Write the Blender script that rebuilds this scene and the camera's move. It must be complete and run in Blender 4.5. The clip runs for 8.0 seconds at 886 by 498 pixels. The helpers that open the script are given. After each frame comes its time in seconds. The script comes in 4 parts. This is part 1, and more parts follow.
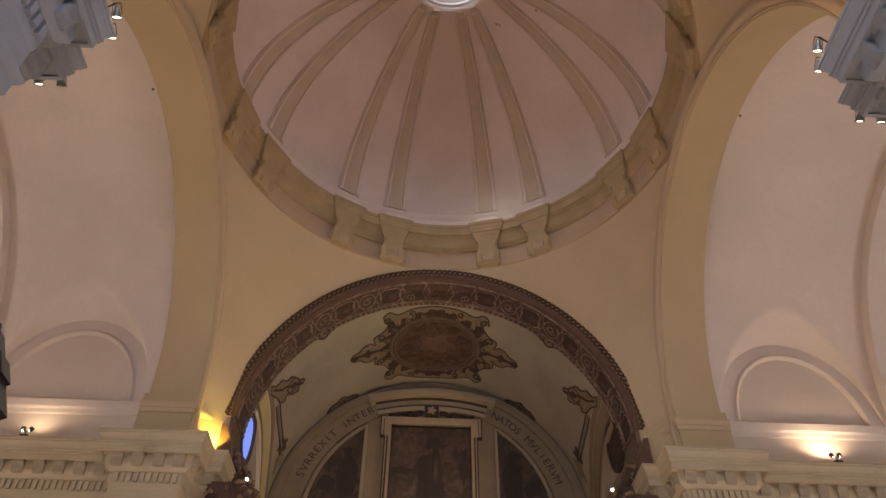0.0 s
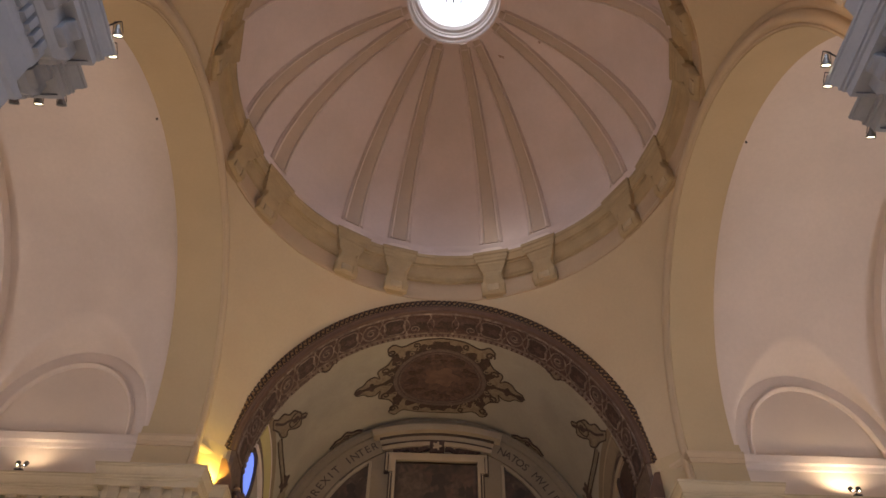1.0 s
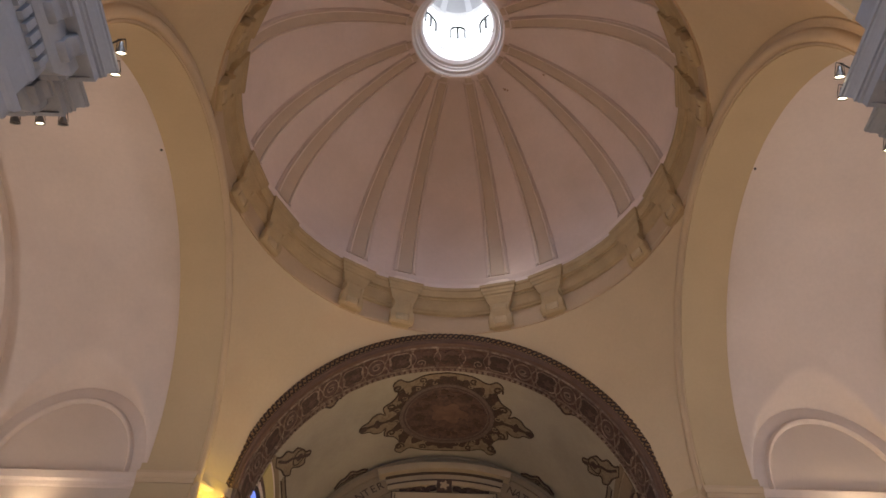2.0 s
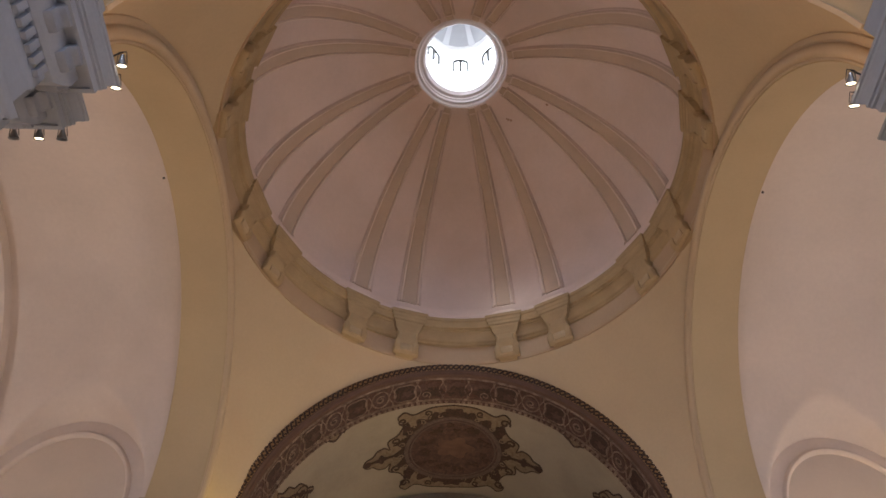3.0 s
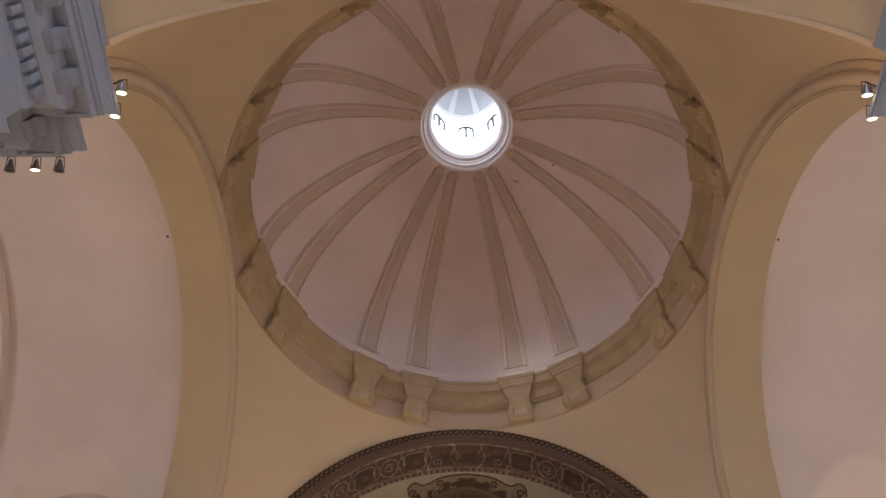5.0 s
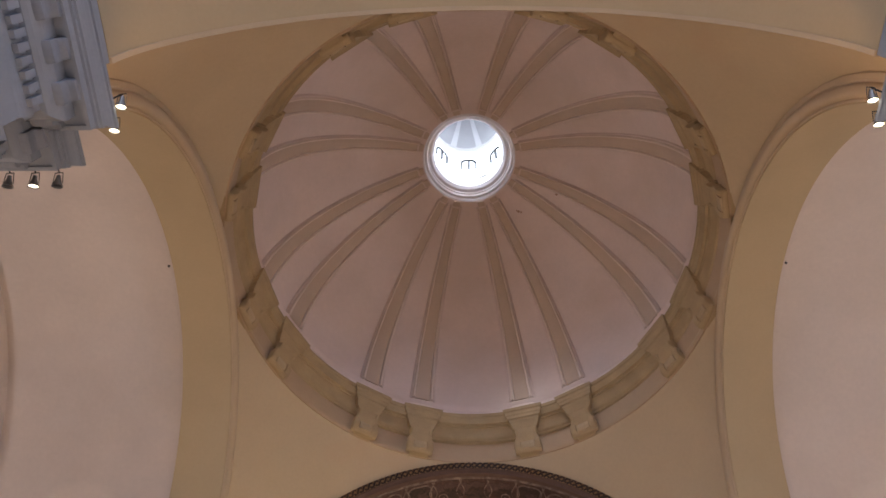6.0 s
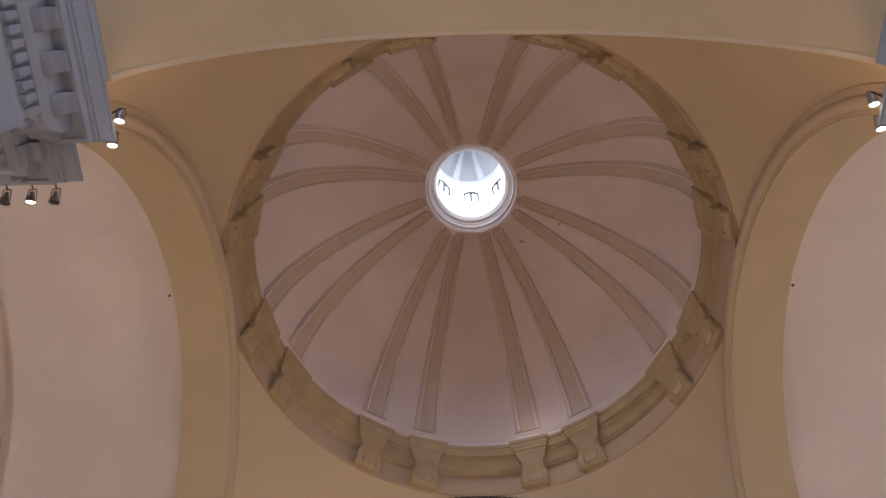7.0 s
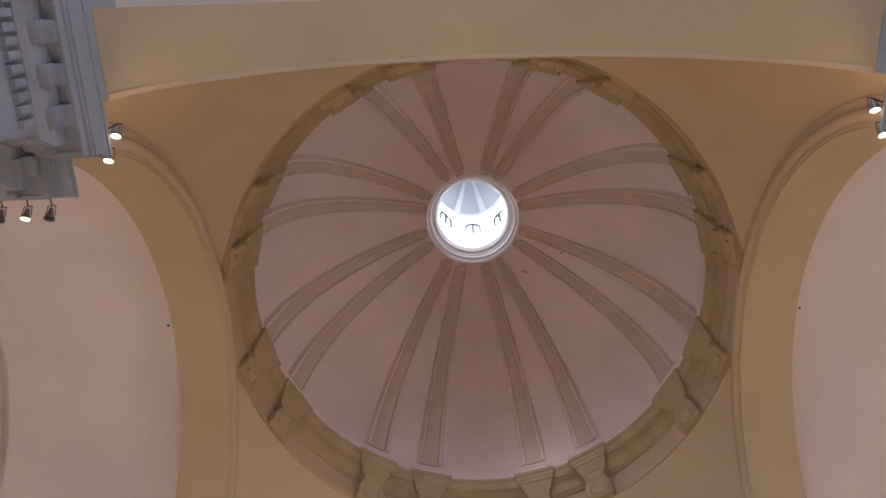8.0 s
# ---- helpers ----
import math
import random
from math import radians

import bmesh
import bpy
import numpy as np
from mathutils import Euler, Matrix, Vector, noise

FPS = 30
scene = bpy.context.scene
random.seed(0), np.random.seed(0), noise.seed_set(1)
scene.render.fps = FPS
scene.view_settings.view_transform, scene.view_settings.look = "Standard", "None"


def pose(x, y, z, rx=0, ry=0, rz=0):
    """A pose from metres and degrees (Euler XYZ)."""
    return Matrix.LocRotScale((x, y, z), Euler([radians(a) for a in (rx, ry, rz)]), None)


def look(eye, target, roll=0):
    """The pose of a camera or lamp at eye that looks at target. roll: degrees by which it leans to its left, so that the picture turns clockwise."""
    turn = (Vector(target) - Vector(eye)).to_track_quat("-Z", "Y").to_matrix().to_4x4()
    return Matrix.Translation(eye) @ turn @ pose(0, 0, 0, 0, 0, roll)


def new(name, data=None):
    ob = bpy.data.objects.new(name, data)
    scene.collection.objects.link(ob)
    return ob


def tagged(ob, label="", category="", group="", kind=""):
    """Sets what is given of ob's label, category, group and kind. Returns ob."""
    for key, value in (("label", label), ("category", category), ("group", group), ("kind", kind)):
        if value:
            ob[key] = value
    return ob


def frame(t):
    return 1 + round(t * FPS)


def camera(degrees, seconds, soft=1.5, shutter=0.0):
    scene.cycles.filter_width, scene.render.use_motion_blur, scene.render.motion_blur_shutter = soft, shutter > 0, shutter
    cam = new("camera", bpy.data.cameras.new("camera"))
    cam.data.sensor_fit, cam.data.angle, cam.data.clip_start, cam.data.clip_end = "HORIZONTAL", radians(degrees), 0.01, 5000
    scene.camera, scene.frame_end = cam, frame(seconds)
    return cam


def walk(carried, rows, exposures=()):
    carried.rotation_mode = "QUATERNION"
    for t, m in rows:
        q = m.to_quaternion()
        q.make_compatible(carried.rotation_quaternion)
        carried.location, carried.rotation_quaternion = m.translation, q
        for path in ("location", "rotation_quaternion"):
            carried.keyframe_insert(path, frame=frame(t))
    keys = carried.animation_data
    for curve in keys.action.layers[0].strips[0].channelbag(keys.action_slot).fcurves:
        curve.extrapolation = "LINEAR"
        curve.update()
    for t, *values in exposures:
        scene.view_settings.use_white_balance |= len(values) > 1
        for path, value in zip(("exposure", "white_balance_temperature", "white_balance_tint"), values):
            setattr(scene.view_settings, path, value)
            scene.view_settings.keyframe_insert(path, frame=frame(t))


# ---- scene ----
cam = camera(62.4, 8.0, soft=1.6)
# seconds, x, y, z, yaw, pitch, roll
ROWS = [
    (0.0, -0.414, -8.047, 1.661, -2.22, 44.68, 0.72),
    (0.5, -0.406, -7.906, 1.663, -1.93, 46.20, 0.81),
    (1.0, -0.390, -7.764, 1.651, -1.58, 47.76, 0.93),
    (1.5, -0.400, -7.599, 1.648, -1.24, 49.46, 0.99),
    (3.0, -0.421, -7.074, 1.632, -0.36, 54.36, 1.04),
    (3.5, -0.420, -6.894, 1.616, -0.03, 56.09, 1.08),
    (4.0, -0.412, -6.718, 1.609, 0.35, 57.82, 1.18),
    (4.5, -0.403, -6.552, 1.600, 0.78, 59.42, 1.26),
    (6.0, -0.385, -6.049, 1.573, 2.11, 64.42, 1.58),
    (6.5, -0.368, -5.887, 1.554, 2.67, 66.06, 1.75),
    (7.0, -0.347, -5.723, 1.543, 3.26, 67.76, 1.98),
    (7.5, -0.321, -5.570, 1.545, 3.87, 69.34, 2.21),
    (8.0, -0.312, -5.417, 1.546, 4.43, 71.01, 2.47),
]
walk(cam, [(t, pose(x, y, z, 90 + pitch, 0, yaw) @ pose(0, 0, 0, 0, 0, roll)) for t, x, y, z, yaw, pitch, roll in ROWS],
     exposures=((0.0, 0.49, 6620, 10), (4.0, 0.52, 6260, 10), (8.0, 0.545, 5950, 10)))

# ---- light ----
world = bpy.data.worlds.new("World")
scene.world = world
world.use_nodes = True
wn = world.node_tree
sky = wn.nodes.new("ShaderNodeTexSky")
sky.sky_type, sky.sun_disc = "NISHITA", False
sky.sun_elevation, sky.sun_rotation = radians(48), radians(200)
wn.nodes["Background"].inputs["Strength"].default_value = 0.12
wn.links.new(sky.outputs[0], wn.nodes["Background"].inputs[0])
sun = new("sun", bpy.data.lights.new("sun", "SUN"))
sun.data.energy, sun.data.angle, sun.data.color = 1.3, radians(10), (1, 0.95, 0.88)
sun.matrix_world = look((0, 0, 0), (0.2, 0.62, -0.76))


def area_light(name, eye, target, sx, sy, watts, color, spread=180):
    la = bpy.data.lights.new(name, "AREA")
    la.shape, la.size, la.size_y, la.energy, la.color = "RECTANGLE", sx, sy, watts, color
    la.spread = radians(spread)
    ob = new(name, la)
    ob.matrix_world = look(eye, target)
    return ob


def spot_light(name, eye, target, watts, color, cone=70, radius=0.06, blend=0.6):
    la = bpy.data.lights.new(name, "SPOT")
    la.energy, la.color, la.spot_size, la.spot_blend, la.shadow_soft_size = watts, color, radians(cone), blend, radius
    ob = new(name, la)
    ob.matrix_world = look(eye, target)
    return ob


WARM = (1.0, 0.74, 0.47)
AMBER = (1.0, 0.62, 0.33)
DAY = (0.66, 0.76, 1.0)
LIGHTS = dict(nave_end=420, transept=250, near_up=38, far_up=38, lunette_left=8, lunette_right=26, down=1000, glass=1.35, lantern=20, chancel=105, nave_side=130)

# ---- materials ----


def material(name, base, rough=0.75, vary=0.12, scale=1.2, fine=14.0, bump=0.12, metal=0.0, stain=None, stain_at=(0.56, 0.74)):
    """Plaster, stone or paint: two sizes of variation, optional stains of another colour, fine relief."""
    m = bpy.data.materials.new(name)
    m.use_nodes = True
    n, l = m.node_tree.nodes, m.node_tree.links
    bsdf = n["Principled BSDF"]
    co = n.new("ShaderNodeTexCoord")
    big, small = n.new("ShaderNodeTexNoise"), n.new("ShaderNodeTexNoise")
    big.inputs["Scale"].default_value, big.inputs["Detail"].default_value = scale, 5
    small.inputs["Scale"].default_value, small.inputs["Detail"].default_value = fine, 8
    for k in (big, small):
        l.new(co.outputs["Object"], k.inputs["Vector"])
    ramp = n.new("ShaderNodeValToRGB")
    lo, hi = [max(0.0, c * (1 - vary)) for c in base], [min(1.0, c * (1 + vary)) for c in base]
    ramp.color_ramp.elements[0].position, ramp.color_ramp.elements[1].position = 0.3, 0.7
    ramp.color_ramp.elements[0].color, ramp.color_ramp.elements[1].color = (*lo, 1), (*hi, 1)
    mix = n.new("ShaderNodeMath")
    mix.operation = "MULTIPLY_ADD"
    mix.inputs[1].default_value = 0.3
    l.new(small.outputs["Fac"], mix.inputs[0])
    sc = n.new("ShaderNodeMath")
    sc.operation = "MULTIPLY"
    sc.inputs[1].default_value = 0.7
    l.new(big.outputs["Fac"], sc.inputs[0])
    l.new(sc.outputs[0], mix.inputs[2])
    l.new(mix.outputs[0], ramp.inputs["Fac"])
    out = ramp.outputs["Color"]
    if stain:
        sn, sr, sm = n.new("ShaderNodeTexNoise"), n.new("ShaderNodeValToRGB"), n.new("ShaderNodeMixRGB")
        sn.inputs["Scale"].default_value, sn.inputs["Detail"].default_value, sn.inputs["Roughness"].default_value = scale * 0.55, 7, 0.62
        l.new(co.outputs["Object"], sn.inputs["Vector"])
        sr.color_ramp.elements[0].position, sr.color_ramp.elements[1].position = stain_at
        l.new(sn.outputs["Fac"], sr.inputs["Fac"])
        l.new(sr.outputs["Color"], sm.inputs["Fac"])
        l.new(out, sm.inputs["Color1"])
        sm.inputs["Color2"].default_value = (*stain, 1)
        out = sm.outputs["Color"]
    l.new(out, bsdf.inputs["Base Color"])
    bsdf.inputs["Roughness"].default_value, bsdf.inputs["Metallic"].default_value = rough, metal
    if bump:
        b = n.new("ShaderNodeBump")
        b.inputs["Strength"].default_value, b.inputs["Distance"].default_value = bump, 0.02
        l.new(mix.outputs[0], b.inputs["Height"])
        l.new(b.outputs["Normal"], bsdf.inputs["Normal"])
    return m


def painted(name, ground, colors, scale=5.0, rough=0.6, distort=1.5, soft=(0.5, 0.62)):
    """Old fresco: soft patches of several colours on a ground."""
    m = bpy.data.materials.new(name)
    m.use_nodes = True
    n, l = m.node_tree.nodes, m.node_tree.links
    bsdf = n["Principled BSDF"]
    co = n.new("ShaderNodeTexCoord")
    out = None
    for i, c in enumerate(colors):
        no, ra, mx = n.new("ShaderNodeTexNoise"), n.new("ShaderNodeValToRGB"), n.new("ShaderNodeMixRGB")
        mp = n.new("ShaderNodeMapping")
        mp.inputs["Location"].default_value = (3.7 * i, 1.9 * i, 7.1 * i)
        l.new(co.outputs["Object"], mp.inputs["Vector"])
        no.inputs["Scale"].default_value, no.inputs["Detail"].default_value = scale * (1 + 0.45 * i), 5
        no.inputs["Distortion"].default_value = distort
        l.new(mp.outputs[0], no.inputs["Vector"])
        ra.color_ramp.elements[0].position, ra.color_ramp.elements[1].position = soft
        l.new(no.outputs["Fac"], ra.inputs["Fac"])
        l.new(ra.outputs["Color"], mx.inputs["Fac"])
        if out is None:
            mx.inputs["Color1"].default_value = (*ground, 1)
        else:
            l.new(out, mx.inputs["Color1"])
        mx.inputs["Color2"].default_value = (*c, 1)
        out = mx.outputs["Color"]
    l.new(out, bsdf.inputs["Base Color"])
    bsdf.inputs["Roughness"].default_value = rough
    return m


def glowing(name, color, strength):
    m = bpy.data.materials.new(name)
    m.use_nodes = True
    b = m.node_tree.nodes["Principled BSDF"]
    b.inputs["Base Color"].default_value = (*color, 1)
    b.inputs["Emission Color"].default_value = (*color, 1)
    b.inputs["Emission Strength"].default_value = strength
    return m


OCHRE = material("ochre plaster", (0.565, 0.437, 0.282), 0.8, 0.07, 0.7, 16, 0.10, stain=(0.55, 0.38, 0.24), stain_at=(0.55, 0.8))
SOFFIT = material("deep ochre plaster", (0.52, 0.40, 0.24), 0.8, 0.06, 0.9, 18, 0.10)
TRIM = material("cream moulding paint", (0.57, 0.435, 0.285), 0.7, 0.06, 1.5, 20, 0.08)
WHITE = material("white vault plaster", (0.74, 0.64, 0.575), 0.85, 0.08, 0.6, 12, 0.12, stain=(0.66, 0.56, 0.50), stain_at=(0.52, 0.8))
LUNETTE = material("lunette plaster", (0.70, 0.60, 0.52), 0.85, 0.05, 0.8, 14, 0.1)
PANEL = material("dome panel plaster", (0.745, 0.61, 0.56), 0.85, 0.08, 0.55, 10, 0.12, stain=(0.66, 0.53, 0.46), stain_at=(0.5, 0.75))
RIB = material("brown rib paint", (0.585, 0.455, 0.355), 0.8, 0.07, 1.0, 14, 0.08)
RIBEDGE = material("pale rib edge", (0.80, 0.67, 0.585), 0.75, 0.06, 1.4, 18, 0.06)
PALERING = material("white oculus ring paint", (0.74, 0.70, 0.71), 0.7, 0.05, 2, 20, 0.08)
PALEOCHRE = material("pale highlight ochre", (0.48, 0.355, 0.205), 0.75, 0.1, 3, 24, 0.1)
DRUM = material("drum plaster", (0.50, 0.355, 0.22), 0.8, 0.08, 0.9, 14, 0.1)
DRUMTRIM = material("aged yellow cornice", (0.43, 0.31, 0.165), 0.75, 0.14, 2.2, 22, 0.15, stain=(0.36, 0.255, 0.13), stain_at=(0.5, 0.75))
STONE = material("cream stone entablature", (0.53, 0.44, 0.30), 0.75, 0.08, 1.6, 24, 0.15, stain=(0.38, 0.31, 0.21), stain_at=(0.58, 0.8))
# modillion stone, darker than the cornice round it
MODSTONE = material("darker grey-brown stone", (0.40, 0.33, 0.235), 0.85, 0.14, 2.5, 24, 0.15)
# next two: cool nave daylight is put into the stone's blue-grey colour
MODBLUE = material("daylight-tinted modillion stone", (0.30, 0.31, 0.34), 0.85, 0.14, 2.5, 24, 0.15)
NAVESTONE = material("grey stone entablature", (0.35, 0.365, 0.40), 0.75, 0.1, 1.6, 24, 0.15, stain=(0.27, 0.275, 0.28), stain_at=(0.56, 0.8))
FLOOR = material("marble floor", (0.60, 0.53, 0.45), 0.35, 0.2, 0.8, 9, 0.03)
METAL = material("brushed steel lamp", (0.28, 0.27, 0.26), 0.35, 0.1, 6, 40, 0.0, metal=0.9)
BLACK = material("black metal", (0.03, 0.03, 0.03), 0.5, 0.2, 6, 40, 0.0)
GLOW = glowing("lit lamp glass", (1.0, 0.84, 0.56), 5.0)
GLOWW = glowing("lit flood glass", (1.0, 0.8, 0.52), 9.0)
SPEAKER = material("dark speaker cloth", (0.011, 0.006, 0.005), 0.9, 0.2, 8, 40, 0.1)
COVER = material("dark cover sheet", (0.2, 0.15, 0.11), 0.9, 0.2)

# ---- mesh helpers ----


def mesh_ob(name, verts, faces, mat, smooth=False):
    me = bpy.data.meshes.new(name)
    me.from_pydata([tuple(map(float, v)) for v in verts], [], [tuple(map(int, f)) for f in faces])
    me.validate()
    bm = bmesh.new()
    bm.from_mesh(me)
    bmesh.ops.recalc_face_normals(bm, faces=bm.faces)
    bm.to_mesh(me)
    bm.free()
    if smooth:
        me.shade_smooth()
        me.set_sharp_from_angle(angle=radians(38))
    me.materials.append(mat)
    return new(name, me)


def under(ob, parent, label=""):
    ob.parent = parent
    return tagged(ob, label) if label else ob


def slab_data(P, Q, closed=False):
    """A shell between two grids of points of equal shape (n, m, 3)."""
    P, Q = np.asarray(P, float), np.asarray(Q, float)
    n, m = P.shape[:2]
    v = np.concatenate([P.reshape(-1, 3), Q.reshape(-1, 3)])
    o, f = n * m, []
    rows = n if closed else n - 1
    for i in range(rows):
        k = (i + 1) % n
        for j in range(m - 1):
            a, b, c, d = i * m + j, i * m + j + 1, k * m + j + 1, k * m + j
            f += [(a, b, c, d), (o + d, o + c, o + b, o + a)]
        for j in (0, m - 1):
            a, b = i * m + j, k * m + j
            f.append((a, b, o + b, o + a))
    if not closed:
        for i in (0, n - 1):
            for j in range(m - 1):
                a = i * m + j
                f.append((a, a + 1, o + a + 1, o + a))
    return v, f


def slab(name, P, Q, mat, closed=False, smooth=True):
    return mesh_ob(name, *slab_data(P, Q, closed), mat, smooth)


def box_data(x0, x1, y0, y1, z0, z1):
    v = [(x, y, z) for x in (x0, x1) for y in (y0, y1) for z in (z0, z1)]
    return v, [(0, 1, 3, 2), (4, 6, 7, 5), (0, 4, 5, 1), (2, 3, 7, 6), (0, 2, 6, 4), (1, 5, 7, 3)]


def box(name, x0, x1, y0, y1, z0, z1, mat):
    return mesh_ob(name, *box_data(x0, x1, y0, y1, z0, z1), mat)


def offset_path(path, d):
    """The open path moved sideways by d to its left, mitred."""
    p = np.asarray(path, float)
    seg = np.diff(p, axis=0)
    seg /= np.linalg.norm(seg, axis=1)[:, None]
    nor = np.stack([-seg[:, 1], seg[:, 0]], 1)
    out = []
    for i in range(len(p)):
        a, b = nor[max(i - 1, 0)], nor[min(i, len(nor) - 1)]
        s = a + b
        out.append(p[i] + d * s * 2 / max(s @ s, 0.2))
    return np.array(out)


def sweep(name, path, profile, mat, smooth=False):
    """A moulding: the closed profile of (out, z) pairs carried along the path, out to its left."""
    rows = np.stack([np.column_stack([offset_path(path, d), np.full(len(path), z)]) for d, z in profile], 1)
    n, m = rows.shape[:2]
    v = rows.reshape(-1, 3)
    f = [(i * m + j, i * m + (j + 1) % m, (i + 1) * m + (j + 1) % m, (i + 1) * m + j) for i in range(n - 1) for j in range(m)]
    f += [tuple(range(m)), tuple(range((n - 1) * m, n * m))]
    return mesh_ob(name, v, f, mat, smooth)


def arc(r, a0, a1, n):
    a = np.radians(np.linspace(a0, a1, n))
    return r * np.cos(a), r * np.sin(a)


def arch_ring(name, axis, at0, at1, r0, r1, z0, mat, a0=0, a1=180, n=64, centre=0.0, profile=None, flare=0.0):
    """A half ring about the point centre, z0; it spans at0..at1 along the axis and r0..r1 across. profile: closed (at, r) pairs. flare: widening at the foot."""
    prof = profile or [(at0, r0), (at1, r0), (at1, r1), (at0, r1)]
    a = np.radians(np.linspace(a0, a1, n))
    rows = []
    for s, r in prof:
        c, h = centre + r * np.cos(a) * (1 + flare * np.cos(a) ** 10), z0 + r * np.sin(a)
        k = np.full(n, float(s))
        rows.append(np.column_stack([k, c, h] if axis == "x" else [c, k, h]))
    rows = np.stack(rows, 1)
    m = len(prof)
    v = rows.reshape(-1, 3)
    f = [(i * m + j, i * m + (j + 1) % m, (i + 1) * m + (j + 1) % m, (i + 1) * m + j) for i in range(n - 1) for j in range(m)]
    f += [tuple(range(m)), tuple(range((n - 1) * m, n * m))]
    return mesh_ob(name, v, f, mat, True)


def tube_data(prof, n=16):
    """(radius, z) pairs turned about the local z axis."""
    v = [(r * math.cos(a), r * math.sin(a), z) for r, z in prof for a in np.linspace(0, 2 * math.pi, n, endpoint=False)]
    f = [(k * n + j, k * n + (j + 1) % n, (k + 1) * n + (j + 1) % n, (k + 1) * n + j) for k in range(len(prof) - 1) for j in range(n)]
    return v, f + [tuple(range(n)), tuple(range((len(prof) - 1) * n, len(prof) * n))]


def wire_data(p, q, r):
    d = Vector(q) - Vector(p)
    m = Matrix.Translation(p) @ d.to_track_quat("Z", "Y").to_matrix().to_4x4()
    v, f = tube_data([(r, 0), (r, d.length)], 8)
    return [m @ Vector(c) for c in v], f


# ---- plan ----
AX, AYF, AYN = 4.60, 4.72, 4.52          # planes of the side, front and near arches
Z0, S = 9.42, 6.275                      # springing height, radius of the pendentives' sphere
RP = 4.68                                # the round opening over the pendentives
ZR = Z0 + math.sqrt(S * S - RP * RP)
R_SIDE, R_FRONT, R_NEAR = (math.sqrt(S * S - a * a) for a in (AX, AYF, AYN))
DOME_R, DOME_Z = 4.6, 15.25
PIER = 4.0                               # half the width of the arches between the piers
SIDE_Y = 0.1                             # the side arches stand a little towards the chancel
ARCH_TOP = 4.19
NAVE_W, NAVE_END = 4.05, -21.0
XRIB0, XRIB1, XEND = 9.05, 10.0, 13.5    # second arch and end of the transepts
YW = 4.45                                # transept side walls
YEND = 9.25                              # end wall of the chancel


def structure(ob, label):
    return tagged(ob, label, kind="structure")


# floor, one sheet under the whole church
structure(box("floor", -15, 15, NAVE_END - 1, 11, -0.3, 0, FLOOR), "worn pale marble church floor")

# pendentives
for k, (sx, sy, ay) in enumerate(((-1, 1, AYF), (1, 1, AYF), (1, -1, AYN), (-1, -1, AYN))):
    P, Q = [], []
    for phi in np.radians(np.linspace(0, 90, 61)):
        lim = min(ay / max(math.cos(phi), 1e-6), AX / max(math.sin(phi), 1e-6))
        lim = max(min(lim, S - 1e-4), RP + 0.002)
        row, back = [], []
        for u in np.linspace(0, 1, 28):
            rho = RP + (lim - RP) * u
            z = Z0 + math.sqrt(max(S * S - rho * rho, 0))
            fx = 1 - 0.022 * (1 - u)
            row.append((fx * sx * rho * math.sin(phi), sy * rho * math.cos(phi), z))
            rb = rho + 0.02
            back.append((fx * sx * rb * math.sin(phi), sy * rb * math.cos(phi), z + 0.25))
        P.append(row), Q.append(back)
    structure(slab("pendentive_%d" % (k + 1), P, Q, OCHRE), "ochre plastered curved pendentive under the dome")


def archivolt(axis, at, side, r0, r1, mat, name, label, centre=0.0):
    """A moulded face round an arch; side is the sense in which it stands out from its wall."""
    w = r1 - r0
    pr = [(0, 0), (0.03, 0), (0.03, 0.05), (0.012, 0.06), (0.012, 0.1), (0.05, 0.12), (0.08, 0.2), (0.09, 0.3), (0.085, 0.42), (0.06, 0.5), (0.02, 0.54), (0.02, 0.6), (0.03, 0.62), (0.03, 0.8), (0.004, 0.84), (0.004, 1.0)]
    prof = [(at + side * p, r0 + w * q) for p, q in pr] + [(at - side * 0.05, r1), (at - side * 0.05, r0)]
    return structure(arch_ring(name, axis, 0, 0, 0, 0, Z0, mat, profile=prof, n=72, centre=centre), label)


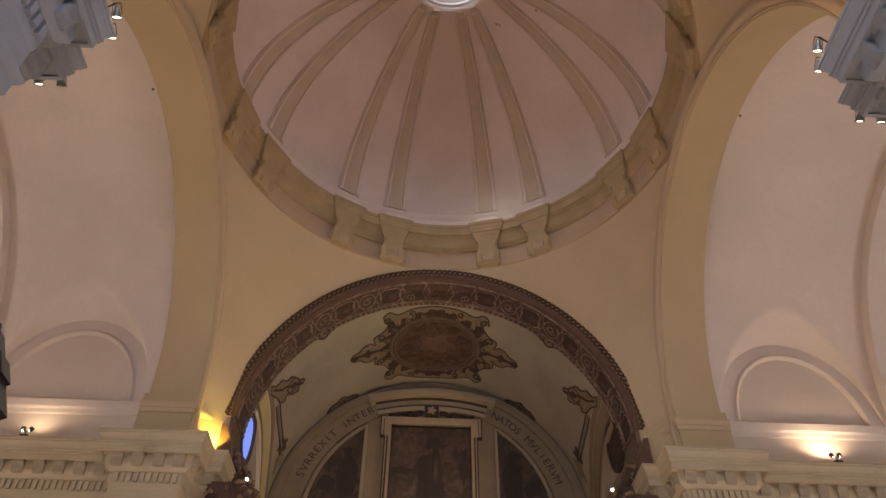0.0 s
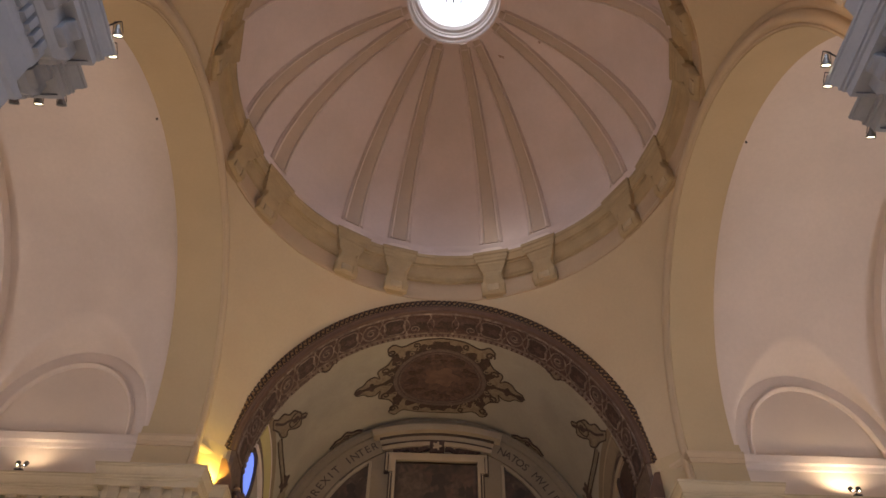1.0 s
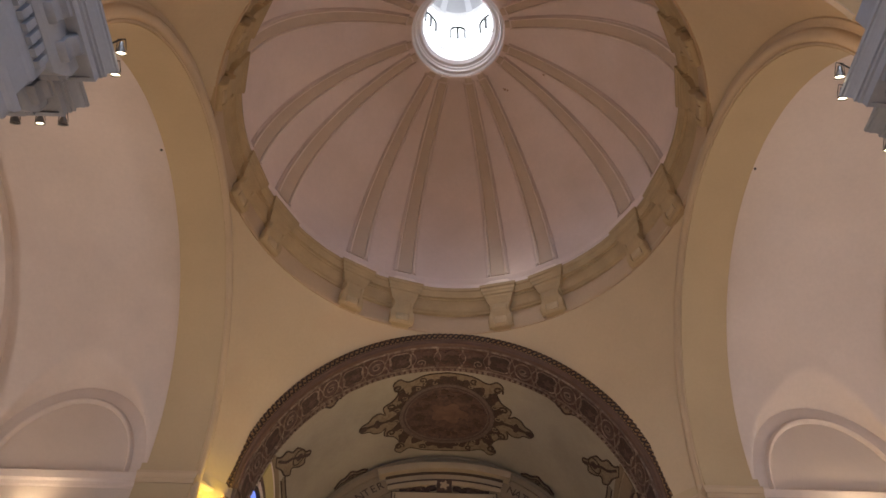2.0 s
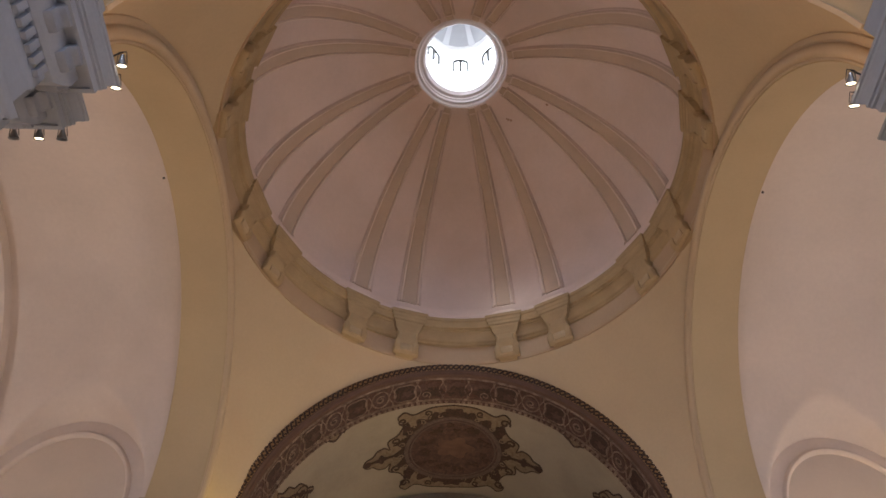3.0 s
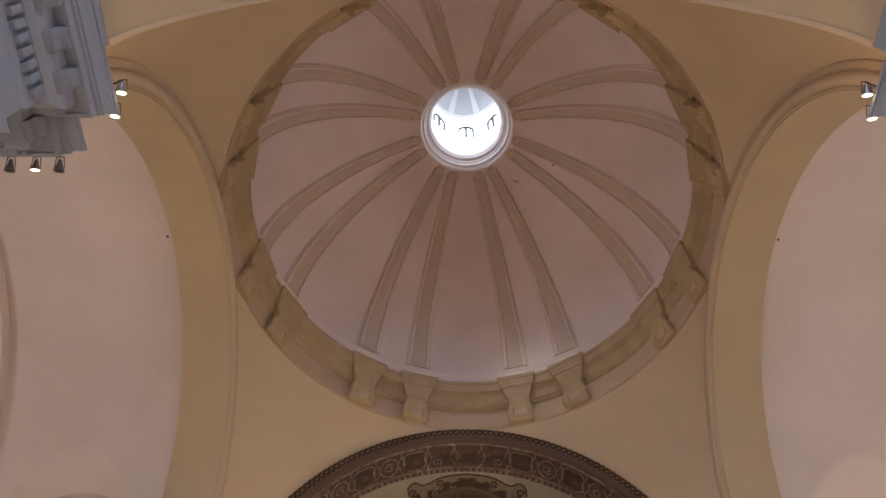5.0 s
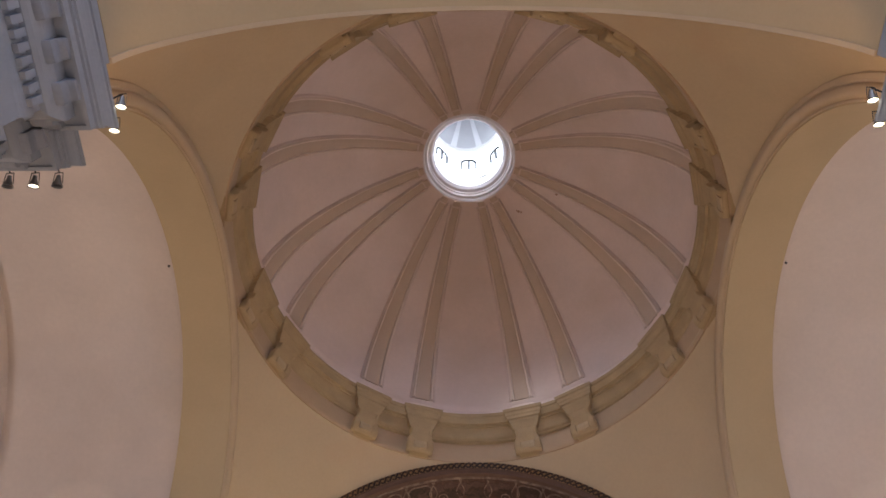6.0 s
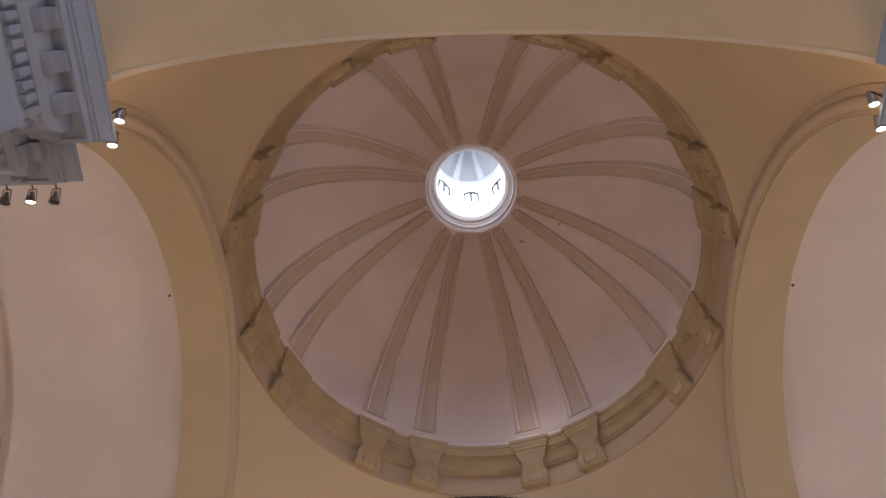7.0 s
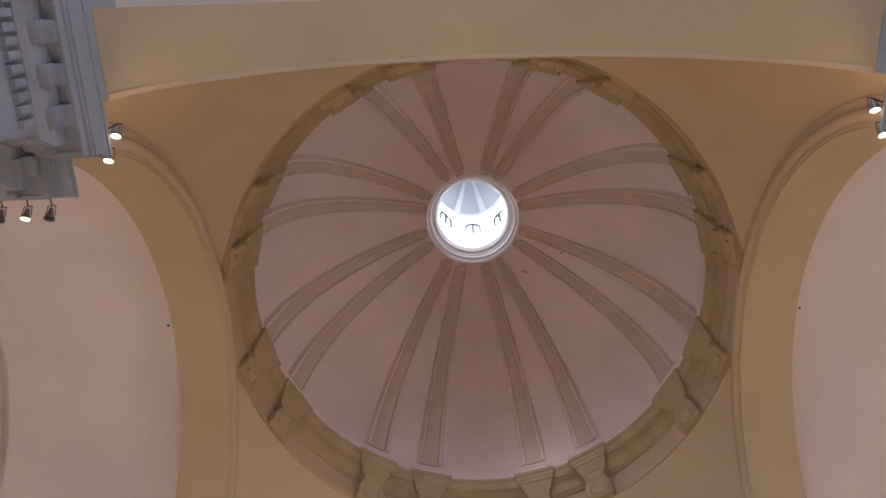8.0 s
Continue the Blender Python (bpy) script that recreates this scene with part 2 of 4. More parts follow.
# side arches: soffit, moulded face
for k, sx in enumerate((-1, 1)):
    x0, x1 = sx * (AX + 0.002), sx * 5.52
    structure(arch_ring("side_arch_%d" % (k + 1), "x", x0, x1, PIER - 0.02, ARCH_TOP, Z0, SOFFIT, n=72, centre=SIDE_Y), "deep ochre soffit of a transept arch")
    archivolt("x", sx * AX, -sx, PIER, 4.42, TRIM, "archivolt_%d" % (k + 1), "cream moulded border of a transept arch", SIDE_Y)
    for fy in (-1, 1):
        prof = [(0, 0), (0.03, 0), (0.03, 0.05), (0.012, 0.06), (0.012, 0.1), (0.05, 0.12), (0.08, 0.2), (0.09, 0.3), (0.085, 0.42), (0.06, 0.5), (0.02, 0.54), (-0.02, 0.56), (-0.02, 0)]
        pts = [(sx * (AX - p), SIDE_Y + fy * (PIER + 0.42 * q)) for p, q in prof]
        np_ = len(pts)
        structure(mesh_ob("pier_trim", [(x, y, z) for z in (8.49, Z0) for x, y in pts], [tuple(range(np_)), tuple(range(np_, 2 * np_))] + [(i, (i + 1) % np_, np_ + (i + 1) % np_, np_ + i) for i in range(np_)], TRIM, True), "cream upright moulding on a crossing pier")
    structure(arch_ring("inner_arch_%d" % (k + 1), "x", sx * XRIB0, sx * XRIB1, 4.1, 4.75, Z0, WHITE, n=72), "pale plaster rib of the transept vault")

    # barrel vault with rising lunettes
    cx, hw = 7.32, 1.62
    P, Q = [], []
    for x in np.linspace(5.46, 9.1, 90):
        row, back = [], []
        for a in np.linspace(-1, 1, 121):
            y = YW * math.sin(a * math.pi / 2)
            zb = Z0 + math.sqrt(max(4.36 ** 2 - y * y, 0))
            e = 1 - ((x - cx) / hw) ** 2
            zl = Z0 + (2.0 + 0.5 * (YW - abs(y))) * math.sqrt(e) if e > 0 else 0
            z = max(zb, zl)
            row.append((sx * x, y, z)), back.append((sx * x, y * 1.02, z + 0.25))
        P.append(row), Q.append(back)
    structure(slab("transept_vault_%d" % (k + 1), P, Q, WHITE), "off-white plaster barrel vault with lunettes")
    structure(arch_ring("transept_end_vault_%d" % (k + 1), "x", sx * 9.9, sx * XEND, 4.4, 4.75, Z0, WHITE), "off-white plaster barrel vault")
    for s, nm in ((1, "north"), (-1, "south")):
        y0, y1 = sorted((s * YW, s * (YW + 0.5)))
        structure(box("wall_transept_%s_%d" % (nm, k + 1), *sorted((sx * 5.5, sx * XEND)), y0, y1, 0, 12.6, LUNETTE), "off-white plastered transept wall")
        # raised elliptical band on the lunette
        rows = []
        for a in np.radians(np.linspace(0, 180, 49)):
            c, h = math.cos(a), math.sin(a)
            rows.append([(sx * cx + (1.63 - p) * c, s * (YW - q), Z0 + (2.01 - p) * h)
                         for p, q in ((0, -0.02), (0, 0.05), (0.25, 0.055), (0.28, 0.09), (0.31, 0.1), (0.34, 0.08), (0.355, 0.04), (0.36, -0.02))])
        rows = np.array(rows)
        n, m = rows.shape[:2]
        f = [(i * m + j, i * m + (j + 1) % m, (i + 1) * m + (j + 1) % m, (i + 1) * m + j) for i in range(n - 1) for j in range(m)]
        structure(mesh_ob("lunette_trim", rows.reshape(-1, 3), f + [tuple(range(m)), tuple(range((n - 1) * m, n * m))], WHITE, True), "white moulded arch band on the lunette")
        path = [(sx * 5.6, s * YW), (sx * 9.2, s * YW)]
        if s * sx > 0:
            path = path[::-1]
        structure(sweep("sill_trim", path, [(0, Z0 - 0.24), (0.04, Z0 - 0.22), (0.06, Z0 - 0.15), (0.11, Z0 - 0.12), (0.12, Z0 + 0.03), (0.08, Z0 + 0.06), (0, Z0 + 0.07)], WHITE), "white moulded sill under the lunette")
    structure(box("wall_transept_end_%d" % (k + 1), *sorted((sx * XEND, sx * (XEND + 0.5))), -5, 5, 0, 14.2, LUNETTE), "off-white end wall of the transept")

# near arch to the nave
structure(arch_ring("nave_arch", "y", -(AYN + 0.002), -5.45, 3.87, 4.42, Z0, SOFFIT, n=72, flare=0.045), "deep ochre soffit of the nave arch")
edge = [(0.0, 3.85), (0.012, 3.85), (0.02, 3.87), (0.02, 3.9), (0.012, 3.92), (0.0, 3.925), (0.0, 3.94), (0.02, 3.95), (0.025, 4.08), (0.045, 4.1), (0.06, 4.13), (0.05, 4.17), (0.02, 4.19), (-0.01, 4.2), (-0.01, 4.22)]
structure(arch_ring("archivolt_3", "y", 0, 0, 0, 0, Z0, TRIM, n=72, flare=0.045, profile=[(-AYN + p, r) for p, r in edge] + [(-AYN - 0.05, 4.22), (-AYN - 0.05, 3.85)]), "cream moulded border of the nave arch")
structure(arch_ring("nave_vault", "y", -5.44, NAVE_END, 4.25, 4.7, Z0, WHITE), "pale plaster barrel vault of the nave")
for k, sx in enumerate((-1, 1)):
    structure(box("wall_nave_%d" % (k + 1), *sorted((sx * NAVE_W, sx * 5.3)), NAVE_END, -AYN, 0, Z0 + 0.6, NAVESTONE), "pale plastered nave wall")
# end wall of the nave with a tall window
for nm, b in (("wall_west_1", (-5.3, -2.0, 0, 14.2)), ("wall_west_2", (2.0, 5.3, 0, 14.2)), ("wall_west_3", (-2.0, 2.0, 0, 4.0)), ("wall_west_4", (-2.0, 2.0, 11.0, 14.2))):
    structure(box(nm, b[0], b[1], NAVE_END - 0.5, NAVE_END, b[2], b[3], LUNETTE), "pale plastered end wall of the nave")

# piers under the pendentives, with notched corners
for k, (sx, sy, ay) in enumerate(((-1, 1, AYF), (1, 1, AYF), (1, -1, AYN), (-1, -1, AYN))):
    out = 5.75 if sy > 0 else 5.45
    ca, cb = math.acos(ay / S), math.asin(AX / S)
    plan = [(NAVE_W + 0.004, out), (NAVE_W + 0.004, ay)] + [((S - 0.015) * math.sin(a), (S - 0.015) * math.cos(a)) for a in np.linspace(ca, cb, 7)] + [(AX, PIER + 0.06), (5.6, PIER + 0.06), (5.6, out)]
    n = len(plan)
    v = [(sx * x, sy * y, z) for z in (0, Z0 + 0.05) for x, y in plan]
    f = [tuple(range(n)), tuple(range(n, 2 * n))] + [(i, (i + 1) % n, n + (i + 1) % n, n + i) for i in range(n)]
    structure(mesh_ob("pier_%d" % (k + 1), v, f, SOFFIT), "ochre plastered crossing pier with notched corner")

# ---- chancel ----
# chancel vault and stucco: the dim light is put into darker base colours
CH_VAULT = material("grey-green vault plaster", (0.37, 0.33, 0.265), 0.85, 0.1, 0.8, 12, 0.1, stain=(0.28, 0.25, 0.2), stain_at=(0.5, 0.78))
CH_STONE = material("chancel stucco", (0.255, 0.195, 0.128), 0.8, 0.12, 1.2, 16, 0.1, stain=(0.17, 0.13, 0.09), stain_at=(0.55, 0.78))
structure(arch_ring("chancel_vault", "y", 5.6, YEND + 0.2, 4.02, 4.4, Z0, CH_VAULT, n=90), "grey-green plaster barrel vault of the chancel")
JAMB = painted("brown marbled stucco", (0.15, 0.1, 0.07), [(0.2, 0.14, 0.1), (0.1, 0.065, 0.048)], 4.0, soft=(0.45, 0.7))
FRESCO = painted("dark red fresco", (0.075, 0.04, 0.031), [(0.11, 0.058, 0.04), (0.05, 0.029, 0.026), (0.15, 0.088, 0.06), (0.09, 0.034, 0.027)], 4.5, soft=(0.45, 0.7))
FLARE = 0.028                            # the chancel arch spreads a little at its foot
structure(arch_ring("chancel_arch", "y", AYF + 0.002, 5.65, 3.86, 4.6, Z0, FRESCO, n=96, flare=FLARE), "dark frescoed soffit of the chancel arch")
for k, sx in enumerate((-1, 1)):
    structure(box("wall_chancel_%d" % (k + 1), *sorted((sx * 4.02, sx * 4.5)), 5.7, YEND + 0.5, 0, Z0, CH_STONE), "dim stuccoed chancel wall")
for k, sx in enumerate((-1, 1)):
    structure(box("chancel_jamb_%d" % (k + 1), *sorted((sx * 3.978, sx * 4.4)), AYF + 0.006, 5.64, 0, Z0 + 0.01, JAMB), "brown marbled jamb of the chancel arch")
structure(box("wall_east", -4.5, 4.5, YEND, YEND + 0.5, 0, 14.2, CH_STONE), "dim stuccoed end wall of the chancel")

# ---- drum, dome, lantern ----
TH = np.radians(np.linspace(0, 360, 193)[:-1])


def lathe(name, prof, mat, smooth=True, closed_profile=True, x_scale=1.0):
    """prof: (radius, z) pairs turned about the dome's axis."""
    rows = np.array([[(x_scale * r * math.sin(t), r * math.cos(t), z) for r, z in prof] for t in TH])
    n, m = rows.shape[:2]
    f = [(i * m + j, i * m + (j + 1) % m, ((i + 1) % n) * m + (j + 1) % m, ((i + 1) % n) * m + j) for i in range(n) for j in range(m if closed_profile else m - 1)]
    return mesh_ob(name, rows.reshape(-1, 3), f, mat, smooth)


structure(lathe("drum", [(RP, ZR - 0.05), (RP - 0.02, ZR), (RP - 0.02, ZR + 0.05), (RP, ZR + 0.07), (RP, DOME_Z + 0.1), (5.0, DOME_Z + 0.1), (5.0, ZR + 0.1)], DRUM, x_scale=0.98), "grey-brown plaster drum under the dome")
structure(lathe("drum_cornice", [(4.7, 14.1), (4.61, 14.11), (4.6, 14.15), (4.565, 14.17), (4.55, 14.2), (4.545, 14.38), (4.525, 14.41), (4.515, 14.45), (4.49, 14.46), (4.49, 14.5), (4.43, 14.51), (4.425, 14.56), (4.4, 14.6), (4.395, 14.67), (4.37, 14.69), (4.365, 14.77), (4.7, 14.79)], DRUMTRIM), "aged yellow ring cornice of the drum")
structure(lathe("drum_plinth", [(4.7, 14.78), (4.44, 14.785), (4.44, 14.92), (4.455, 14.95), (4.49, 14.97), (4.515, 15.03), (4.5, 15.09), (4.475, 15.15), (4.48, 15.22), (4.53, 15.27), (4.54, 15.3), (4.7, 15.31)], PANEL), "pale plinth at the foot of the dome")
dome = structure(lathe("dome", [(DOME_R * math.cos(a), DOME_Z - 0.1 + DOME_R * math.sin(a)) for a in np.radians(np.linspace(0, 75.0, 40))]
                       + [((DOME_R + 0.3) * math.cos(a), DOME_Z - 0.1 + (DOME_R + 0.3) * math.sin(a)) for a in np.radians(np.linspace(75.0, 0, 40))], PANEL), "mauve-grey plaster hemispherical dome with paired ribs")
A_TOP = 74.6
PAIR, SPREAD = 22.5, 7.85
RIB_AZ = [a for q in range(8) for a in (PAIR + 45 * q - SPREAD, PAIR + 45 * q + SPREAD)]


def rib_strip(section, a0=2.5, a1=A_TOP, n=34):
    """A moulding on the dome's inside along the azimuth 0: the closed section of (offset, depth) pairs, narrowing to half towards the top."""
    rows = []
    for u in np.linspace(a0, a1, n):
        a, k = radians(u), 1 - 0.5 * (u - 2.5) / (A_TOP - 2.5)
        rows.append([(o * k, (DOME_R - d) * math.cos(a), DOME_Z - 0.1 + (DOME_R - d) * math.sin(a)) for o, d in section])
    m = len(section)
    f = [(i * m + j, i * m + (j + 1) % m, (i + 1) * m + (j + 1) % m, (i + 1) * m + j) for i in range(n - 1) for j in range(m)]
    return np.array(rows).reshape(-1, 3), f + [tuple(range(m)), tuple(range((n - 1) * m, n * m))]


def both(section, side):
    return [(side * o, d) for o, d in section]


def shared(name, data, mat, smooth=True):
    me_ob = mesh_ob(name, *data, mat, smooth)
    return me_ob


RIDGE = [(0.18, -0.03), (0.18, 0.07), (0.188, 0.088), (0.204, 0.1), (0.222, 0.1), (0.238, 0.088), (0.246, 0.066), (0.246, -0.03)]
FILLET = [(0.256, -0.03), (0.256, 0.05), (0.264, 0.056), (0.286, 0.046), (0.3, 0.02), (0.3, -0.03)]
band0 = shared("rib", rib_strip([(-0.172, -0.03), (-0.172, 0.055), (-0.15, 0.062), (0, 0.064), (0.15, 0.062), (0.172, 0.055), (0.172, -0.03)]), RIB)
edge0 = shared("rib_edge", rib_strip(both(RIDGE, -1), a1=72.9), RIBEDGE)
edge1 = shared("rib_edge", rib_strip(RIDGE, a1=72.9), RIBEDGE)
fillet0 = shared("rib_fillet", rib_strip(both(FILLET, -1), a1=73.3), PANEL)
fillet1 = shared("rib_fillet", rib_strip(FILLET, a1=73.3), PANEL)
stop0 = shared("rib_end", rib_strip([(-0.24, -0.03), (-0.24, 0.08), (-0.2, 0.09), (0.2, 0.09), (0.24, 0.08), (0.24, -0.03)], 72.5, 72.95, 3), PANEL)


def join(datas):
    v, f, o = [], [], 0
    for vv, ff in datas:
        v += [tuple(map(float, q)) for q in vv]
        f += [tuple(int(i) + o for i in q) for q in ff]
        o += len(vv)
    return v, f


def ring_place(az):
    return Matrix.Rotation(radians(-az), 4, "Z")


for i, az in enumerate(RIB_AZ):
    for src in (band0, edge0, edge1, fillet0, fillet1, stop0):
        ob = src if i == 0 else new(src.name.split(".")[0], src.data)
        ob.parent = dome
        ob.matrix_local = ring_place(az)


def console_data():
    """Scrolled bracket under a break in the ring cornice, at azimuth 0."""
    side = [(4.72, 13.56), (4.58, 13.56), (4.5, 13.57), (4.45, 13.6), (4.425, 13.65), (4.42, 13.71), (4.435, 13.76), (4.43, 13.8), (4.405, 13.87), (4.375, 13.95), (4.355, 14.03), (4.35, 14.1), (4.72, 14.1)]
    n = len(side)
    v = []
    for s in (-1, 1):
        v += [(s * (0.2 if z < 13.9 else 0.19), r, z) for r, z in side]
    f = [tuple(range(n)), tuple(range(n, 2 * n))] + [(i, (i + 1) % n, n + (i + 1) % n, n + i) for i in range(n)]
    return v, f


def stack_data(levels):
    """Stacked blocks at azimuth 0: half width, inner radius, z of each level."""
    v, f = [], []
    for w, r, z in levels:
        v += [(-w, r, z), (w, r, z), (w, 4.72, z), (-w, 4.72, z)]
    for k in range(len(levels) - 1):
        for j in range(4):
            f.append((4 * k + j, 4 * k + (j + 1) % 4, 4 * k + 4 + (j + 1) % 4, 4 * k + 4 + j))
    return v, f + [(0, 1, 2, 3), tuple(4 * (len(levels) - 1) + j for j in range(4))]


con_mesh = mesh_ob("body", *console_data(), DRUMTRIM)
# paler panel paints in the highlight at the console's foot
pan_mesh = mesh_ob("face_panel", *stack_data([(0.11, 4.45, 13.59), (0.13, 4.4, 13.61), (0.135, 4.385, 13.7), (0.13, 4.395, 13.8), (0.11, 4.42, 13.83)]), PALEOCHRE)
vol_v = [(x, 4.49 + 0.065 * math.cos(a), 13.61 + 0.065 * math.sin(a)) for x in (-0.265, 0.265) for a in np.linspace(0, 2 * math.pi, 14, endpoint=False)]


def scroll_data(s):
    """Side scroll of a console: a raised S-shaped border along its face."""
    mid = [(4.43, 13.58, 0.05), (4.39, 13.64, 0.055), (4.38, 13.73, 0.055), (4.395, 13.83, 0.05), (4.4, 13.9, 0.03), (4.38, 13.96, 0.0), (4.345, 14.03, -0.005), (4.33, 14.11, 0.01)]
    rows = [[(s * (0.15 + k + (w if k > 0.02 else 0)), r + d, z) for k, d in ((0, 0.03), (0.006, 0.002), (0.03, -0.014), (0.062, -0.01), (0.078, 0.012), (0.08, 0.12))] for r, z, w in mid]
    v = np.array(rows).reshape(-1, 3)
    m = 6
    f = [(i * m + j, i * m + (j + 1) % m, (i + 1) * m + (j + 1) % m, (i + 1) * m + j) for i in range(len(mid) - 1) for j in range(m)]
    return v, f + [tuple(range(m)), tuple(range((len(mid) - 1) * m, len(mid) * m))]


ridge_mesh, ridge_other = (mesh_ob("side_scroll", *scroll_data(s), DRUMTRIM, True) for s in (-1, 1))
vol_mesh = mesh_ob("volute", vol_v, [tuple(range(14)), tuple(range(14, 28))] + [(i, (i + 1) % 14, 14 + (i + 1) % 14, 14 + i) for i in range(14)], DRUMTRIM)
cap_mesh = mesh_ob("cornice_break", *stack_data([(0.215, 4.45, 14.08), (0.245, 4.385, 14.1), (0.25, 4.38, 14.14), (0.225, 4.4, 14.16), (0.235, 4.395, 14.22), (0.27, 4.38, 14.26), (0.3, 4.35, 14.36), (0.33, 4.325, 14.42), (0.335, 4.32, 14.46), (0.37, 4.29, 14.49), (0.375, 4.285, 14.55), (0.4, 4.265, 14.59), (0.405, 4.26, 14.66), (0.43, 4.235, 14.69), (0.435, 4.23, 14.77)]), DRUMTRIM)
foot_mesh = mesh_ob("rib_foot", *stack_data([(0.25, 4.36, 14.77), (0.25, 4.36, 14.88), (0.28, 4.35, 14.92), (0.28, 4.35, 14.97), (0.23, 4.42, 15.0), (0.23, 4.47, 15.3)]), RIBEDGE)
for i, az in enumerate(RIB_AZ):
    em = tagged(new("console", None), "aged yellow scrolled console with a cornice break above", "console", "consoles round the drum")
    em.matrix_world = ring_place(az) @ Matrix.Translation((0, 0.055, 0))
    for src in (con_mesh, pan_mesh, cap_mesh, foot_mesh, vol_mesh, ridge_mesh, ridge_other):
        ob = src if i == 0 else new(src.name.split(".")[0], src.data)
        ob.parent = em

ZO = 19.72
structure(lathe("oculus_ring", [(1.27, ZO - 0.02), (1.26, ZO - 0.08), (1.22, ZO - 0.11), (1.17, ZO - 0.08), (1.15, ZO), (1.09, ZO + 0.01), (1.07, ZO + 0.08), (1.04, ZO + 0.1), (1.04, ZO + 0.18), (0.97, ZO + 0.2), (0.94, ZO + 0.26), (0.91, ZO + 0.3), (1.45, ZO + 0.3), (1.45, ZO - 0.02)], PALERING), "pale moulded ring round the dome's oculus")

# lantern: arched windows between piers, plaster cone with ribs inside its roof
LW = material("lantern white paint", (0.8, 0.79, 0.78), 0.7, 0.04, 2, 20, 0.05)
CONERIB = material("cone rib plaster", (0.6, 0.6, 0.62), 0.8, 0.05, 2, 20, 0.05)
# cone greyer than the lantern walls: its weaker light is in the colour
CONE = material("lantern cone plaster", (0.42, 0.42, 0.44), 0.8, 0.06, 2, 20, 0.05)
SKYGLASS = glowing("bright sky behind frosted glass", (0.93, 0.96, 1.0), LIGHTS["glass"])
LR, LZ0, LZ1, LZ2 = 1.09, ZO + 0.3, 21.0, 23.47
structure(lathe("lantern_base", [(LR, LZ0 - 0.02), (LR, LZ1), (LR + 0.3, LZ1), (LR + 0.3, LZ0 - 0.02)], LW), "white base wall of the lantern")
structure(lathe("lantern_top", [(LR, LZ2), (LR, LZ2 + 0.4), (LR + 0.35, LZ2 + 0.4), (LR + 0.35, LZ2)], LW), "white upper ring of the lantern")
cone = structure(lathe("lantern_cone", [(LR + 0.02, LZ2 + 0.35), (0.5, LZ2 + 1.5), (0.05, LZ2 + 2.3), (0.05, LZ2 + 2.5), (0.7, LZ2 + 1.6), (LR + 0.3, LZ2 + 0.45)], CONE), "grey plaster cone inside the lantern roof")
crib = mesh_ob("cone_rib", [(-0.1, 1.08, LZ2 + 0.3), (0.1, 1.08, LZ2 + 0.3), (0.05, 1.2, LZ2 + 0.4), (-0.05, 1.2, LZ2 + 0.4), (-0.02, 0.03, LZ2 + 2.2), (0.02, 0.03, LZ2 + 2.2), (0.02, 0.06, LZ2 + 2.4), (-0.02, 0.06, LZ2 + 2.4)],
               [(0, 1, 2, 3), (4, 5, 6, 7), (0, 1, 5, 4), (1, 2, 6, 5), (2, 3, 7, 6), (3, 0, 4, 7)], CONERIB)
lp = box("lantern_pier", -0.12, 0.12, LR - 0.03, LR + 0.28, LZ1, LZ2, LW)
for q in range(8):
    ob = lp if q == 0 else new("lantern_pier", lp.data)
    ob.matrix_world = ring_place(22.5 + 45 * q)
    structure(ob, "white pier between the lantern windows")
    cr = crib if q == 0 else new("cone_rib", crib.data)
    cr.parent = cone
    cr.matrix_local = ring_place(22.5 + 45 * q)


def window_frame_data(y):
    """A thin arched iron frame with one mullion, at azimuth 0."""
    v, f = [], []

    def bar(p, q, w=0.025):
        p, q = Vector(p), Vector(q)
        d = (q - p).normalized()
        s = d.cross(Vector((0, 1, 0))) * w
        t = Vector((0, w, 0))
        b = len(v)
        for c in (p, q):
            v.extend([c + s + t, c - s + t, c - s - t, c + s - t])
        f.extend([(b, b + 1, b + 2, b + 3), (b + 4, b + 5, b + 6, b + 7)] + [(b + j, b + (j + 1) % 4, b + 4 + (j + 1) % 4, b + 4 + j) for j in range(4)])
    w, h0, h1 = 0.21, LZ1 + 1.05, LZ1 + 1.62
    bar((-w, y, h0), (-w, y, h1)), bar((w, y, h0), (w, y, h1)), bar((0, y, h0), (0, y, h1 + w), 0.032)
    for i in range(8):
        a, b = math.pi * i / 8, math.pi * (i + 1) / 8
        bar((w * math.cos(a), y, h1 + w * math.sin(a)), (w * math.cos(b), y, h1 + w * math.sin(b)))
    return v, f


wf = mesh_ob("iron_frame", *window_frame_data(LR + 0.04), BLACK)
pn = box("pane", -0.49, 0.49, LR + 0.1, LR + 0.115, LZ1, LZ2, SKYGLASS)
for q in range(8):
    win = structure(new("lantern_window_%d" % (q + 1), None), "bright lantern window with thin black iron frame")
    win.matrix_world = Matrix.Translation((0.05, 0, 0)) @ ring_place(45 * q)
    for src in (wf, pn):
        ob = src if q == 0 else new(src.name.split(".")[0], src.data)
        ob.parent = win
        ob.visible_shadow = src is wf

